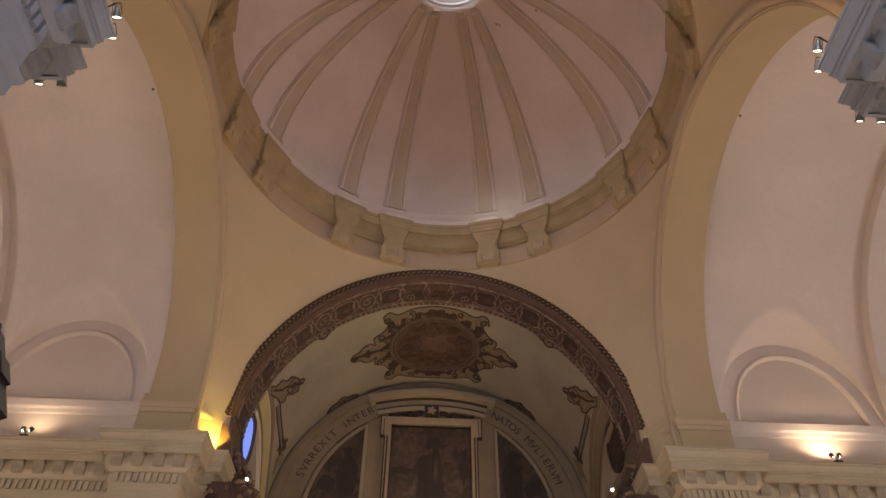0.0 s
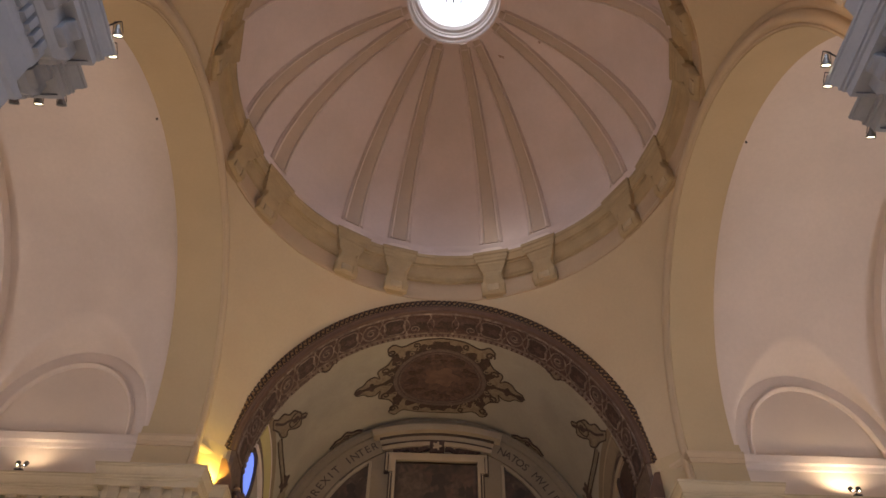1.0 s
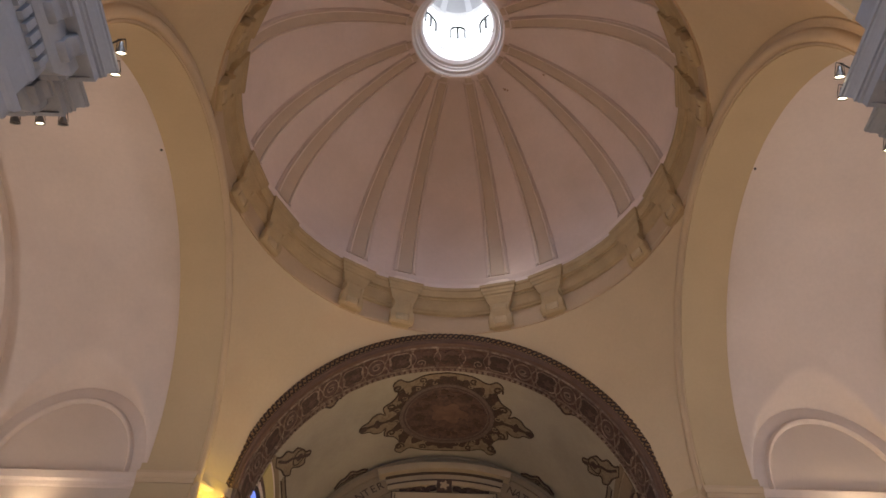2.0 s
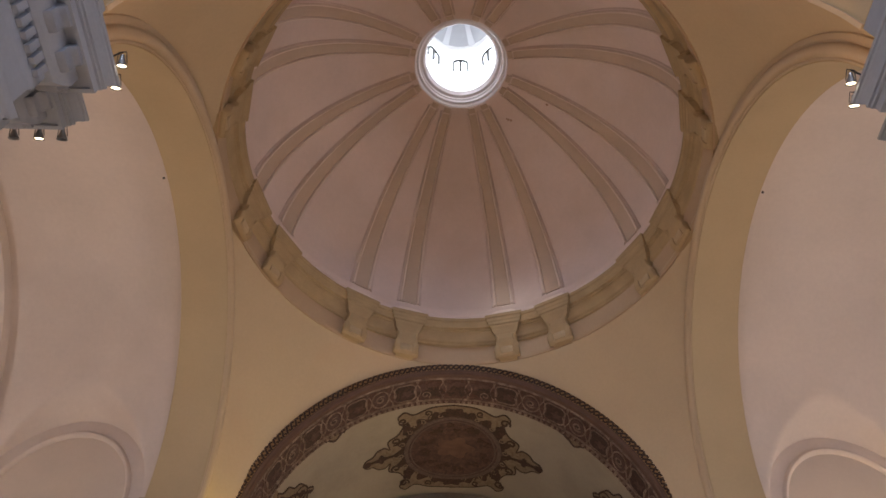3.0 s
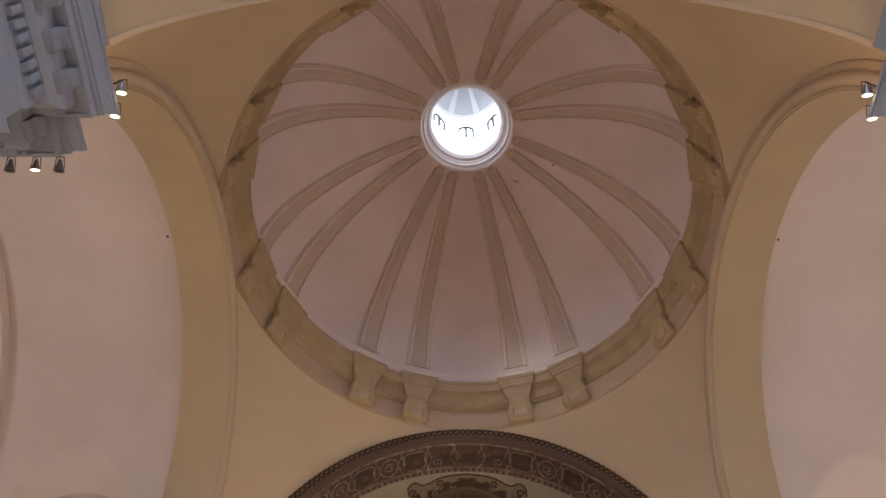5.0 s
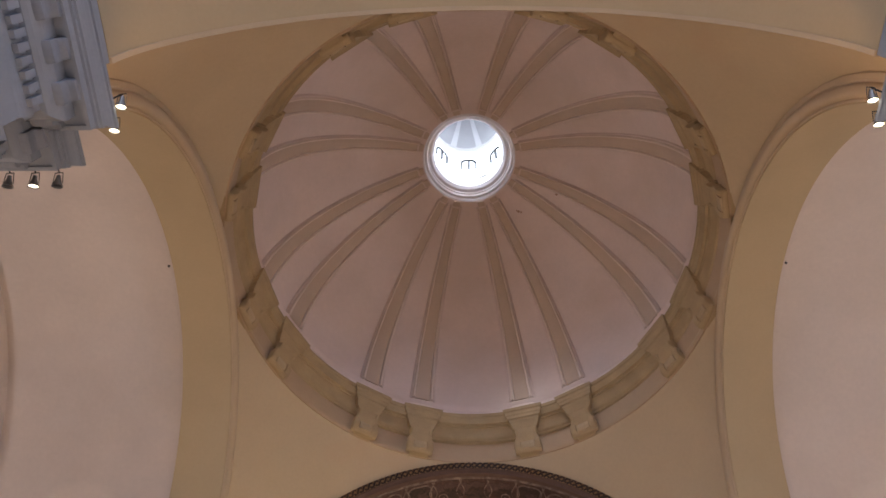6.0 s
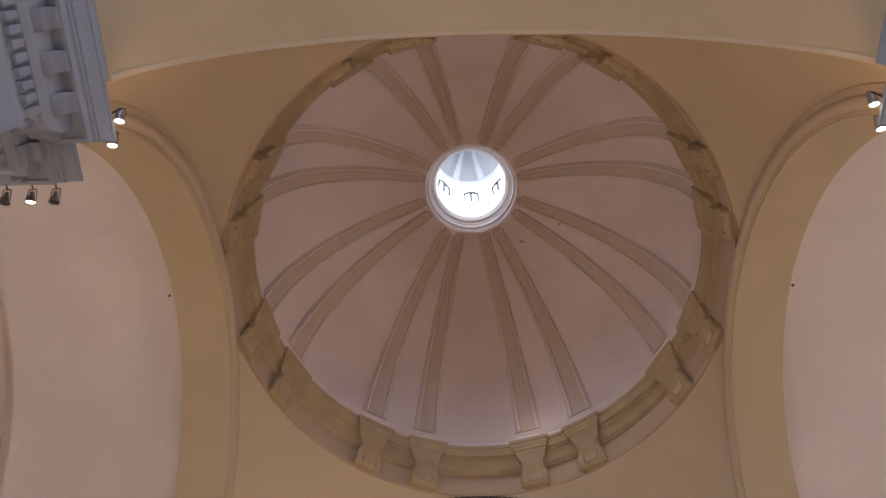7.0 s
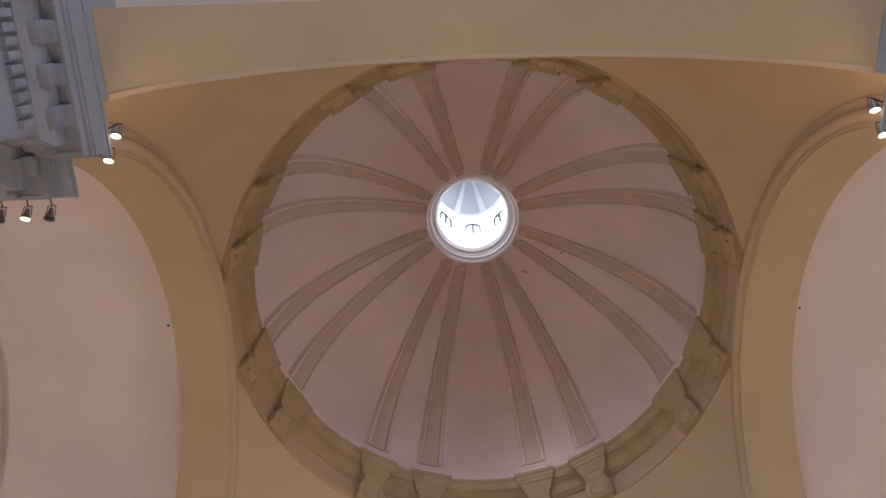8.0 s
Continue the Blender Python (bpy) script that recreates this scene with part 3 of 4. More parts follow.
# flaked spots on the dome's plaster
FLAKE = material("rusty flaked plaster", (0.42, 0.27, 0.2), 0.9, 0.2, 9, 40, 0.2)
rnd = random.Random(4)
for az, el, r in ((43.6, 65.7, 0.04), (44.6, 65.0, 0.03), (42.9, 66.3, 0.025), (70.2, 59.0, 0.045)):
    out = []
    for k in range(14):
        a = 2 * math.pi * k / 14
        q = r * rnd.uniform(0.55, 1.15)
        e, z = radians(el + q * math.sin(a) / 0.08), radians(az + q * math.cos(a) / 0.08 / math.cos(radians(el)))
        for d in (0.006, -0.02):
            out.append(((DOME_R - d) * math.cos(e) * math.sin(z), (DOME_R - d) * math.cos(e) * math.cos(z), DOME_Z - 0.1 + (DOME_R - d) * math.sin(e)))
    f = [tuple(range(0, 28, 2)), tuple(range(1, 28, 2))] + [(2 * k, 2 * ((k + 1) % 14), 2 * ((k + 1) % 14) + 1, 2 * k + 1) for k in range(14)]
    under(mesh_ob("flaked_spot", out, f, FLAKE), dome)

# ---- entablature round the crossing ----
PROFILE = [(0, 6.7), (0.05, 6.7), (0.05, 6.84), (0.08, 6.85), (0.08, 7.02), (0.11, 7.05), (0.13, 7.12), (0.05, 7.13), (0.05, 7.5), (0.06, 7.53), (0.065, 7.58),
           (0.065, 7.8), (0.115, 7.81), (0.15, 7.84), (0.19, 7.9), (0.2, 7.93), (0.2, 8.1), (0.29, 8.1), (0.29, 8.075), (0.33, 8.075), (0.33, 8.17), (0.322, 8.175), (0.322, 8.185), (0.348, 8.19), (0.348, 8.225), (0.338, 8.23), (0.338, 8.24), (0.362, 8.245), (0.362, 8.275), (0.352, 8.28), (0.354, 8.3), (0.362, 8.33), (0.376, 8.36), (0.392, 8.385), (0.396, 8.41), (0.388, 8.415), (0.388, 8.425), (0.408, 8.43), (0.408, 8.47), (0, 8.5)]


def flip(path, fx, fy):
    p = [(fx * x, fy * y) for x, y in path]
    return p[::-1] if fx * fy < 0 else p


def along(path, d, pitch, margin):
    """Places (x, y, angle) at even steps on the path moved out by d."""
    p = offset_path(path, d)
    for a, b in zip(p[:-1], p[1:]):
        v = b - a
        ln = math.hypot(*v)
        n = int((ln - 2 * margin) / pitch)
        if n < 0:
            continue
        for i in range(n + 1):
            s = margin + (ln - 2 * margin - n * pitch) / 2 + i * pitch
            c = a + v / ln * s
            yield c[0], c[1], math.atan2(v[1], v[0])


dent = mesh_ob("dentil", *box_data(-0.034, 0.034, -0.02, 0.05, 7.62, 7.79), STONE)
mod_side = [(-0.03, 8.105), (0.1, 8.105), (0.104, 8.07), (0.1, 8.035), (0.078, 8.025), (0.05, 8.01), (0.036, 7.975), (0.044, 7.94), (0.04, 7.905), (0.015, 7.885), (-0.03, 7.88)]
mod_v, mod_f = [], []
for x, drop, taper in ((-1, 0.0, 1.0), (-0.9, 0.007, 1.0), (-0.3, 0.01, 1.02), (0.3, 0.01, 1.02), (0.9, 0.007, 1.0), (1, 0.0, 1.0)):
    mod_v += [(x * 0.1 * (1 - 1.2 * max(y, 0)), y * taper, z - (drop if z < 8.08 else 0)) for y, z in mod_side]
for k in range(5):
    mod_f += [(k * 11 + i, k * 11 + (i + 1) % 11, k * 11 + 11 + (i + 1) % 11, k * 11 + 11 + i) for i in range(11)]
mod = mesh_ob("modillion", mod_v, mod_f + [tuple(range(11)), tuple(range(55, 66))], MODSTONE, True)
spare = {"dentil": dent, "modillion": mod}


def entablature(name, path, mat, label, near):
    ob = structure(sweep(name, path, PROFILE, mat), label)
    for nm, d, pitch, margin in (("dentil", 0.065, 0.112, 0.06), ("modillion", 0.2, 0.36, 0.12)):
        for x, y, a in along(path, d, pitch, margin):
            if not near(x, y):
                continue
            p = new(nm, spare[nm].data)
            p.data = spare[nm].data
            p.parent = ob
            p.matrix_local = Matrix.Translation((x, y, 0)) @ Matrix.Rotation(a, 4, "Z")
            # near entablatures swap to the stones that carry the daylight's blue
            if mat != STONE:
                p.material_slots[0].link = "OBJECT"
                p.material_slots[0].material = MODBLUE if nm == "modillion" else mat
    return ob


near_path = [(-10.5, -YW), (-5.6, -YW), (-5.6, -PIER - 0.11), (-4.46, -PIER - 0.11), (-4.46, -AYN + 0.02), (-NAVE_W, -AYN + 0.02), (-NAVE_W, NAVE_END)]
far_path = [(-10.5, -YW), (-5.6, -YW), (-5.6, -PIER - 0.06), (-4.5, -PIER - 0.06), (-4.5, -AYF), (-4.25, -AYF), (-4.25, -5.2)]
for k, fx in enumerate((1, -1)):
    entablature("entablature_near_%d" % (k + 1), flip(near_path, fx, 1), NAVESTONE, "stone entablature with dentils and modillions, daylight blue in its colour", lambda x, y: y > -9.5 and abs(x) < 7.5)
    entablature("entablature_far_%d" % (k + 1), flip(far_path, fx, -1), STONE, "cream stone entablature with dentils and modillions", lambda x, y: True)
for ob in spare.values():
    bpy.data.objects.remove(ob)

# unseen flat cover that blocks the sky over the vaults, with the hole for the drum
P, Q = [], []
for t in TH:
    s, c = math.sin(t), math.cos(t)
    k = 16.0 / max(abs(s), abs(c))
    P.append([(4.8 * s, 4.8 * c, 14.3), (k * s, k * c * 1.6, 14.3)])
    Q.append([(4.8 * s, 4.8 * c, 14.5), (k * s, k * c * 1.6, 14.5)])
structure(slab("roof", P, Q, COVER, closed=True, smooth=False), "flat unseen cover that keeps sky light off the vaults")


# ---- chancel decoration ----
CR = 4.0
PAINT_DARK = painted("umber ornament paint", (0.055, 0.03, 0.024), [(0.095, 0.05, 0.037), (0.034, 0.021, 0.018)], 9.0)
PAINT_TAN = painted("tan ornament paint", (0.23, 0.18, 0.122), [(0.15, 0.105, 0.07), (0.28, 0.23, 0.16)], 6.0, soft=(0.45, 0.75))
PAINT_LINE = material("dark ornament line", (0.065, 0.042, 0.032), 0.8, 0.2, 8, 30, 0.0)
PAINT_PALE = painted("pale fresco line", (0.205, 0.145, 0.112), [(0.36, 0.28, 0.22), (0.12, 0.078, 0.06)], 3.0, soft=(0.42, 0.66))
PAINT_SKY = painted("medallion fresco", (0.095, 0.055, 0.045), [(0.125, 0.072, 0.056), (0.055, 0.033, 0.031), (0.14, 0.084, 0.063), (0.05, 0.03, 0.03)], 3.2, distort=0.8, soft=(0.45, 0.7))
RINGPAINT = painted("grey mauve fresco ring", (0.13, 0.092, 0.078), [(0.17, 0.125, 0.105), (0.1, 0.07, 0.06)], 6.0, soft=(0.42, 0.7))
PAINT_CLOUD = painted("pale cloud fresco", (0.14, 0.082, 0.06), [(0.175, 0.105, 0.075), (0.1, 0.055, 0.043)], 3.0, distort=0.5, soft=(0.4, 0.75))
PAINT_OIL = painted("dark altar painting", (0.07, 0.045, 0.03), [(0.13, 0.085, 0.055), (0.035, 0.024, 0.018), (0.115, 0.062, 0.042), (0.04, 0.028, 0.022)], 1.5, 0.5, 0.8, soft=(0.45, 0.68))
PAINT_FORM = painted("darker painted form", (0.04, 0.027, 0.02), [(0.055, 0.036, 0.027), (0.033, 0.023, 0.018)], 2.0, 0.5, 0.4, soft=(0.4, 0.8))
PAINT_GLEAM = painted("dull light painted form", (0.085, 0.056, 0.038), [(0.14, 0.095, 0.062), (0.05, 0.033, 0.024)], 3.5, 0.5, 0.9, soft=(0.38, 0.7))
PAINT_BLUSH = painted("rose brown fresco", (0.09, 0.053, 0.041), [(0.15, 0.094, 0.072), (0.085, 0.045, 0.04)], 9.0, soft=(0.42, 0.68))
# cream kept low as well, for the dim chancel
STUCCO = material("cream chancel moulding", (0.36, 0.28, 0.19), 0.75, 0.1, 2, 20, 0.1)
YELLOW = material("yellow painted band", (0.55, 0.47, 0.22), 0.8, 0.08, 2, 18, 0.05)
MAUVE = material("brown rose moulding paint", (0.125, 0.07, 0.047), 0.8, 0.15, 5, 30, 0.0)
GILT = material("gilded carving", (0.34, 0.22, 0.12), 0.5, 0.35, 6, 30, 0.3, metal=0.35)
CARVED = material("dark carved wood", (0.12, 0.062, 0.04), 0.5, 0.35, 5, 30, 0.3)
BRAID = material("red brown braid paint", (0.05, 0.026, 0.018), 0.8, 0.25, 8, 30, 0.0)
GOLD = material("gold braid paint", (0.29, 0.165, 0.065), 0.7, 0.2, 6, 30, 0.0)


def on_vault(u, v, lift):
    """u metres from the crown round the vault, v along it."""
    if abs(u) <= CR * math.pi / 2:
        a, r = u / CR, CR + 0.02 - lift
        return r * math.sin(a), v, Z0 + r * math.cos(a)
    s = math.copysign(1, u)
    return s * (CR + 0.02 - lift), v, Z0 - (abs(u) - CR * math.pi / 2)


def on_soffit(u, v, lift):
    a, r = u / 3.86, 3.86 - lift
    return r * math.sin(a) * (1 + FLARE * math.sin(a) ** 10), v, Z0 + r * math.cos(a)


def on_wall(u, v, lift):
    return u, YEND - lift, v


def ribbon_data(where, pts, width, lift, closed=False):
    p = np.asarray(pts, float)
    if closed:
        t = np.roll(p, -1, 0) - np.roll(p, 1, 0)
    else:
        t = np.gradient(p, axis=0)
    t /= np.maximum(np.linalg.norm(t, axis=1), 1e-9)[:, None]
    n = np.stack([-t[:, 1], t[:, 0]], 1) * width / 2
    P = [[where(*(c + d), lift), where(*(c - d), lift)] for c, d in zip(p, n)]
    Q = [[where(*(c + d), -0.03), where(*(c - d), -0.03)] for c, d in zip(p, n)]
    return slab_data(P, Q, closed)


def patch_data(where, outline, centre, lift, rings=7):
    """A filled shape round its centre."""
    o, c = np.asarray(outline, float), np.asarray(centre, float)
    fr = np.linspace(0.02, 1, rings)
    P = [[where(*(c + (q - c) * k), lift) for k in fr] for q in o]
    Q = [[where(*(c + (q - c) * k), -0.03) for k in fr] for q in o]
    return slab_data(P, Q, True)


def painted_part(name, datas, mat, parent, label=""):
    return under(mesh_ob(name, *join(datas), mat), parent, label)


def loop(cu, cv, ru, rv, n=48, wob=0.0, k=8, ph=0.0):
    return [(cu + ru * (1 + wob * math.cos(k * a + ph)) * math.cos(a), cv + rv * (1 + wob * math.cos(k * a + ph)) * math.sin(a)) for a in np.linspace(0, 2 * math.pi, n, endpoint=False)]


def curl(cu, cv, r, turns, a0, sgn=1, n=20):
    return [(cu + r * (1 - 0.75 * t) * math.cos(a0 + sgn * turns * 2 * math.pi * t), cv + r * (1 - 0.75 * t) * math.sin(a0 + sgn * turns * 2 * math.pi * t)) for t in np.linspace(0, 1, n)]


def mirror(pts):
    return [(-u, v) for u, v in pts]


def smooth_path(ctrl, n=10):
    """A curve through the control points."""
    p = [np.array(q, float) for q in ctrl]
    p = [2 * p[0] - p[1]] + p + [2 * p[-1] - p[-2]]
    out = []
    for i in range(1, len(p) - 2):
        for t in np.linspace(0, 1, n, endpoint=False):
            a, b, c, d = p[i - 1:i + 3]
            out.append(tuple(0.5 * (2 * b + (c - a) * t + (2 * a - 5 * b + 4 * c - d) * t * t + (3 * b - a - 3 * c + d) * t ** 3)))
    return out + [tuple(p[-2])]


# ceiling medallion
MV = 7.42
med = tagged(new("ceiling_medallion", None), "dark red painted medallion in a scrolled cartouche", "ceiling painting")
quarter = [(0, -1.42), (0.55, -1.36), (0.95, -1.2), (1.18, -1.32), (1.34, -1.16), (1.2, -0.95), (1.34, -0.66), (1.6, -0.5), (1.56, -0.24), (1.7, -0.34), (1.88, -0.3), (2.0, -0.17), (2.18, -0.12), (2.26, 0.0)]
q1 = [(u, 1.08 * v) for u, v in smooth_path(quarter, 5)]
right = q1 + [(u, -v) for u, v in q1[::-1][1:]]
outline = [(u, MV + v) for u, v in right] + [(-u, MV + v) for u, v in right[::-1][1:-1]]
painted_part("cartouche", [patch_data(on_vault, outline, (0, MV), 0.012, 9)], PAINT_TAN, med)
painted_part("cartouche_outline", [ribbon_data(on_vault, outline, 0.028, 0.02, True)], PAINT_LINE, med)
painted_part("cartouche_ground", [patch_data(on_vault, loop(0, MV, 1.38, 1.3, 140, 0.075, 20), (0, MV), 0.018, 9)], PAINT_DARK, med)
painted_part("medallion_ring", [ribbon_data(on_vault, loop(0, MV, 1.16, 1.12, 64), 0.09, 0.05, True), ribbon_data(on_vault, loop(0, MV, 1.05, 1.01, 64), 0.03, 0.05, True)], RINGPAINT, med)
painted_part("medallion_field", [patch_data(on_vault, loop(0, MV, 1.12, 1.08, 64), (0, MV), 0.03)], PAINT_SKY, med, "dim reddish sky fresco in a round frame")
painted_part("cloud", [patch_data(on_vault, loop(0.05, MV - 0.05, 0.42, 0.34, 48, 0.2, 5), (0.05, MV - 0.05), 0.036, 5)], PAINT_CLOUD, med)
rnd = random.Random(21)
for k in range(34):
    a, q = 2 * math.pi * k / 34, 0.62 + 0.32 * rnd.random()
    cu, cv = q * math.cos(a), MV + 0.96 * q * math.sin(a)
    painted_part("cloud_shade", [patch_data(on_vault, loop(cu, cv, 0.07 + 0.07 * rnd.random(), 0.05 + 0.05 * rnd.random(), 18, 0.3, 3, k), (cu, cv), 0.034 + 0.0005 * k, 3)], PAINT_DARK if k % 3 else PAINT_BLUSH, med)
for k in range(36):
    a = 2 * math.pi * (k + 0.5) / 36
    cu, cv = 1.29 * math.cos(a), MV + 1.22 * math.sin(a)
    painted_part("leaf", [ribbon_data(on_vault, curl(cu, cv, 0.085, 1.0, a, 1 if k % 2 else -1, 10), 0.03, 0.026)], PAINT_TAN if k % 2 else PAINT_LINE, med)
arms, knots = [], []
for s in (1, -1):
    arms.append(ribbon_data(on_vault, [(s * (1.35 + 0.8 * t), MV) for t in np.linspace(0, 1, 12)], 0.07, 0.026))
    knots.append(patch_data(on_vault, loop(s * 1.78, MV, 0.14, 0.12, 20, 0.3, 4), (s * 1.78, MV), 0.03, 3))
    knots.append(patch_data(on_vault, loop(s * 2.14, MV, 0.1, 0.09, 16), (s * 2.14, MV), 0.03, 3))
    for t in (-1, 1):
        arms.append(ribbon_data(on_vault, curl(s * 1.22, MV + t * 1.14, 0.13, 1.2, 0.4, s * t), 0.04, 0.03))
        arms.append(ribbon_data(on_vault, curl(s * 1.42, MV + t * 0.5, 0.13, 1.2, 2.0, -s * t), 0.04, 0.03))
        arms.append(ribbon_data(on_vault, curl(s * 0.62, MV + t * 1.3, 0.1, 1.1, 1.0, s), 0.035, 0.03))
        knots.append(patch_data(on_vault, loop(s * 1.12, MV + t * 0.82, 0.12, 0.2, 20, 0.2, 5), (s * 1.12, MV + t * 0.82), 0.026, 3))
for t in (-1, 1):
    knots.append(patch_data(on_vault, loop(0, MV + t * 1.25, 0.3, 0.17, 24, 0.2, 6), (0, MV + t * 1.25), 0.026, 3))
for piece in arms:
    painted_part("scroll", [piece], PAINT_LINE, med)
for piece in knots:
    painted_part("knot", [piece], PAINT_DARK, med)

# corner ornaments with framing lines along the lunettes
for s in (-1, 1):
    orn = tagged(new("vault_ornament", None), "umber painted strapwork ornament on the chancel vault", "ceiling painting", "strapwork ornaments on the vault")
    head = smooth_path([(s * u, v) for u, v in ((4.66, 6.0), (4.5, 6.2), (4.3, 6.24), (4.15, 6.44), (3.98, 6.48), (3.85, 6.68), (3.78, 6.84), (3.64, 6.95), (3.69, 7.06),
                                                (3.82, 7.02), (3.88, 7.17), (4.05, 7.1), (4.26, 6.9), (4.36, 7.03), (4.52, 6.84), (4.57, 6.6), (4.74, 6.25))], 6)
    painted_part("strapwork", [patch_data(on_vault, head, (s * 4.25, 6.68), 0.012, 5)], PAINT_TAN, orn)
    painted_part("outline", [ribbon_data(on_vault, head, 0.034, 0.02, True)], PAINT_LINE, orn)
    painted_part("knot", [patch_data(on_vault, loop(s * 3.98, 6.82, 0.1, 0.09, 18), (s * 3.98, 6.82), 0.024, 3), ribbon_data(on_vault, smooth_path([(s * 4.62, 6.2), (s * 4.4, 6.5), (s * 4.2, 6.62), (s * 3.98, 6.82), (s * 3.7, 7.02)]), 0.06, 0.026)], PAINT_DARK, orn)
    painted_part("knot_ring", [ribbon_data(on_vault, loop(s * 4.0, 6.8, 0.2, 0.19, 28), 0.03, 0.022, True)], PAINT_LINE, orn)
    for d, w, pm in ((0.0, 0.032, PAINT_LINE), (0.075, 0.06, PAINT_TAN), (0.15, 0.032, PAINT_LINE)):
        painted_part("framing_line", [ribbon_data(on_vault, smooth_path([(s * (4.5 + d), 6.88), (s * (4.57 + d), 7.45), (s * (4.62 + d), 8.05), (s * (4.68 + d), 8.5)], 8), w, 0.016)], pm, orn)
    foot = loop(s * 4.72, 8.55, 0.2, 0.2, 28, 0.25, 5)
    painted_part("foot_scroll", [patch_data(on_vault, foot, (s * 4.72, 8.55), 0.014, 4)], PAINT_DARK, orn)
    painted_part("foot_leaf", [patch_data(on_vault, loop(s * 4.95, 8.85, 0.3, 0.16, 28, 0.3, 4, 1.0), (s * 4.95, 8.85), 0.016, 4)], PAINT_TAN, orn)
    # shell ornaments against the arch and the end wall
    sh = tagged(new("vault_ornament", None), "small umber scroll painted beside the chancel arch", "ceiling painting", "small scrolls on the vault")
    crest = [(s * (2.35 + 1.1 * t), 5.66 + 0.28 * math.sin(math.pi * t) * (1 + 0.22 * math.sin(15 * t))) for t in np.linspace(0, 1, 30)]
    painted_part("scroll", [patch_data(on_vault, crest + [(s * 3.3, 5.64), (s * 2.5, 5.64)], (s * 2.9, 5.8), 0.012, 4)], PAINT_TAN, sh)
    painted_part("outline", [ribbon_data(on_vault, crest, 0.05, 0.02), ribbon_data(on_vault, curl(s * 2.75, 5.8, 0.12, 1.2, 1.0, s), 0.035, 0.02), ribbon_data(on_vault, curl(s * 3.1, 5.78, 0.1, 1.2, 2.0, -s), 0.035, 0.02)], PAINT_DARK, sh)
    sh2 = tagged(new("vault_ornament", None), "small umber scroll painted beside the end wall", "ceiling painting", "small scrolls on the vault")
    crest = [(s * (2.1 + 1.0 * t), 9.24 - (0.12 + 0.2 * math.sin(math.pi * t) * (1 + 0.25 * math.sin(17 * t)))) for t in np.linspace(0, 1, 30)]
    painted_part("scroll", [patch_data(on_vault, crest + [(s * 3.1, 9.24), (s * 2.1, 9.24)], (s * 2.6, 9.12), 0.014, 4)], PAINT_TAN, sh2)
    painted_part("outline", [ribbon_data(on_vault, crest, 0.05, 0.022), ribbon_data(on_vault, [(u, v + 0.12) for u, v in crest], 0.03, 0.022), ribbon_data(on_vault, curl(s * 2.6, 9.08, 0.09, 1.2, 1.0, s), 0.035, 0.022)], PAINT_DARK, sh2)
    # lunette bands of the side windows
    cy = 6.0
    hw0 = CR * math.pi / 2

    def bow(ry, rh, base=-1.3):
        return [(s * (hw0 - (base + rh * math.sin(a))), cy + ry * math.cos(a)) for a in np.linspace(0, math.pi, 60) if 5.8 < cy + ry * math.cos(a) < 9.2]
    lun = tagged(new("trim_lunette", None), "painted bands round the chancel lunette", kind="structure")
    # right-hand bands get darker colours in place of that side's shade
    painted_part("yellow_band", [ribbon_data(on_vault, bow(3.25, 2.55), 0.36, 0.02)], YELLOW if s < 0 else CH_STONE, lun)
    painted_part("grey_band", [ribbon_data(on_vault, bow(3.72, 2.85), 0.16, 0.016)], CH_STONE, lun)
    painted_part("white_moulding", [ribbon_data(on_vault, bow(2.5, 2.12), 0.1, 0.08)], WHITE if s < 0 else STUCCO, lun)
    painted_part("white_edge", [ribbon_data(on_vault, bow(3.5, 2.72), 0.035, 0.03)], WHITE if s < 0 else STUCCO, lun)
    painted_part("brown_field", [ribbon_data(on_vault, bow(2.8, 2.32), 0.3, 0.012)], JAMB, lun)
    wy, wz, wr = (5.98, 9.66, 0.5) if s < 0 else (6.15, 9.85, 0.5)
    ring = [(s * (hw0 - (wz - Z0) + wr * math.cos(a)), wy + wr * math.sin(a)) for a in np.linspace(0, 2 * math.pi, 40, endpoint=False)]
    wi = structure(new("window_%d" % (1 if s < 0 else 2), None), "round chancel window with blue evening glass" if s < 0 else "dark round chancel window")
    painted_part("window_frame", [ribbon_data(on_vault, ring, 0.1, 0.07, True)], PAINT_LINE, wi)
    painted_part("pane", [patch_data(on_vault, ring, (s * (hw0 - (wz - Z0)), wy), 0.02, 4)], glowing("blue window glass", (0.16, 0.26, 0.85), 0.75) if s < 0 else PAINT_DARK, wi)

# frescoed arch: braid on the face, cartouches on the soffit, beads along the edge
arch = tagged(new("arch_decoration", None), "dark red painted braid and cartouches on the chancel arch", "wall painting")
rings = []
under(arch_ring("braid_ground", "y", AYF - 0.03, AYF + 0.05, 3.97, 4.15, Z0, GOLD, n=96, flare=FLARE), arch, "ochre ground of the braid border")
under(arch_ring("inner_moulding", "y", 0, 0, 0, 0, Z0, MAUVE, n=96, flare=FLARE, profile=[(AYF - 0.03, 3.975), (AYF - 0.045, 3.96), (AYF - 0.045, 3.94), (AYF - 0.02, 3.925), (AYF - 0.005, 3.9), (AYF - 0.015, 3.88), (AYF + 0.0, 3.855), (AYF + 0.1, 3.85), (AYF + 0.1, 3.975)]), arch, "brownish mauve moulding inside the braid")
under(arch_ring("pale_fillet", "y", AYF + 0.09, AYF + 0.13, 3.835, 3.87, Z0, PAINT_PALE, n=96, flare=FLARE), arch, "pale fillet beside the moulding")
braid = []


def on_face(u, v, lift):
    a, r = u / 4.03, v
    return r * math.sin(a) * (1 + FLARE * math.sin(a) ** 10), AYF - 0.03 - lift, Z0 + r * math.cos(a)


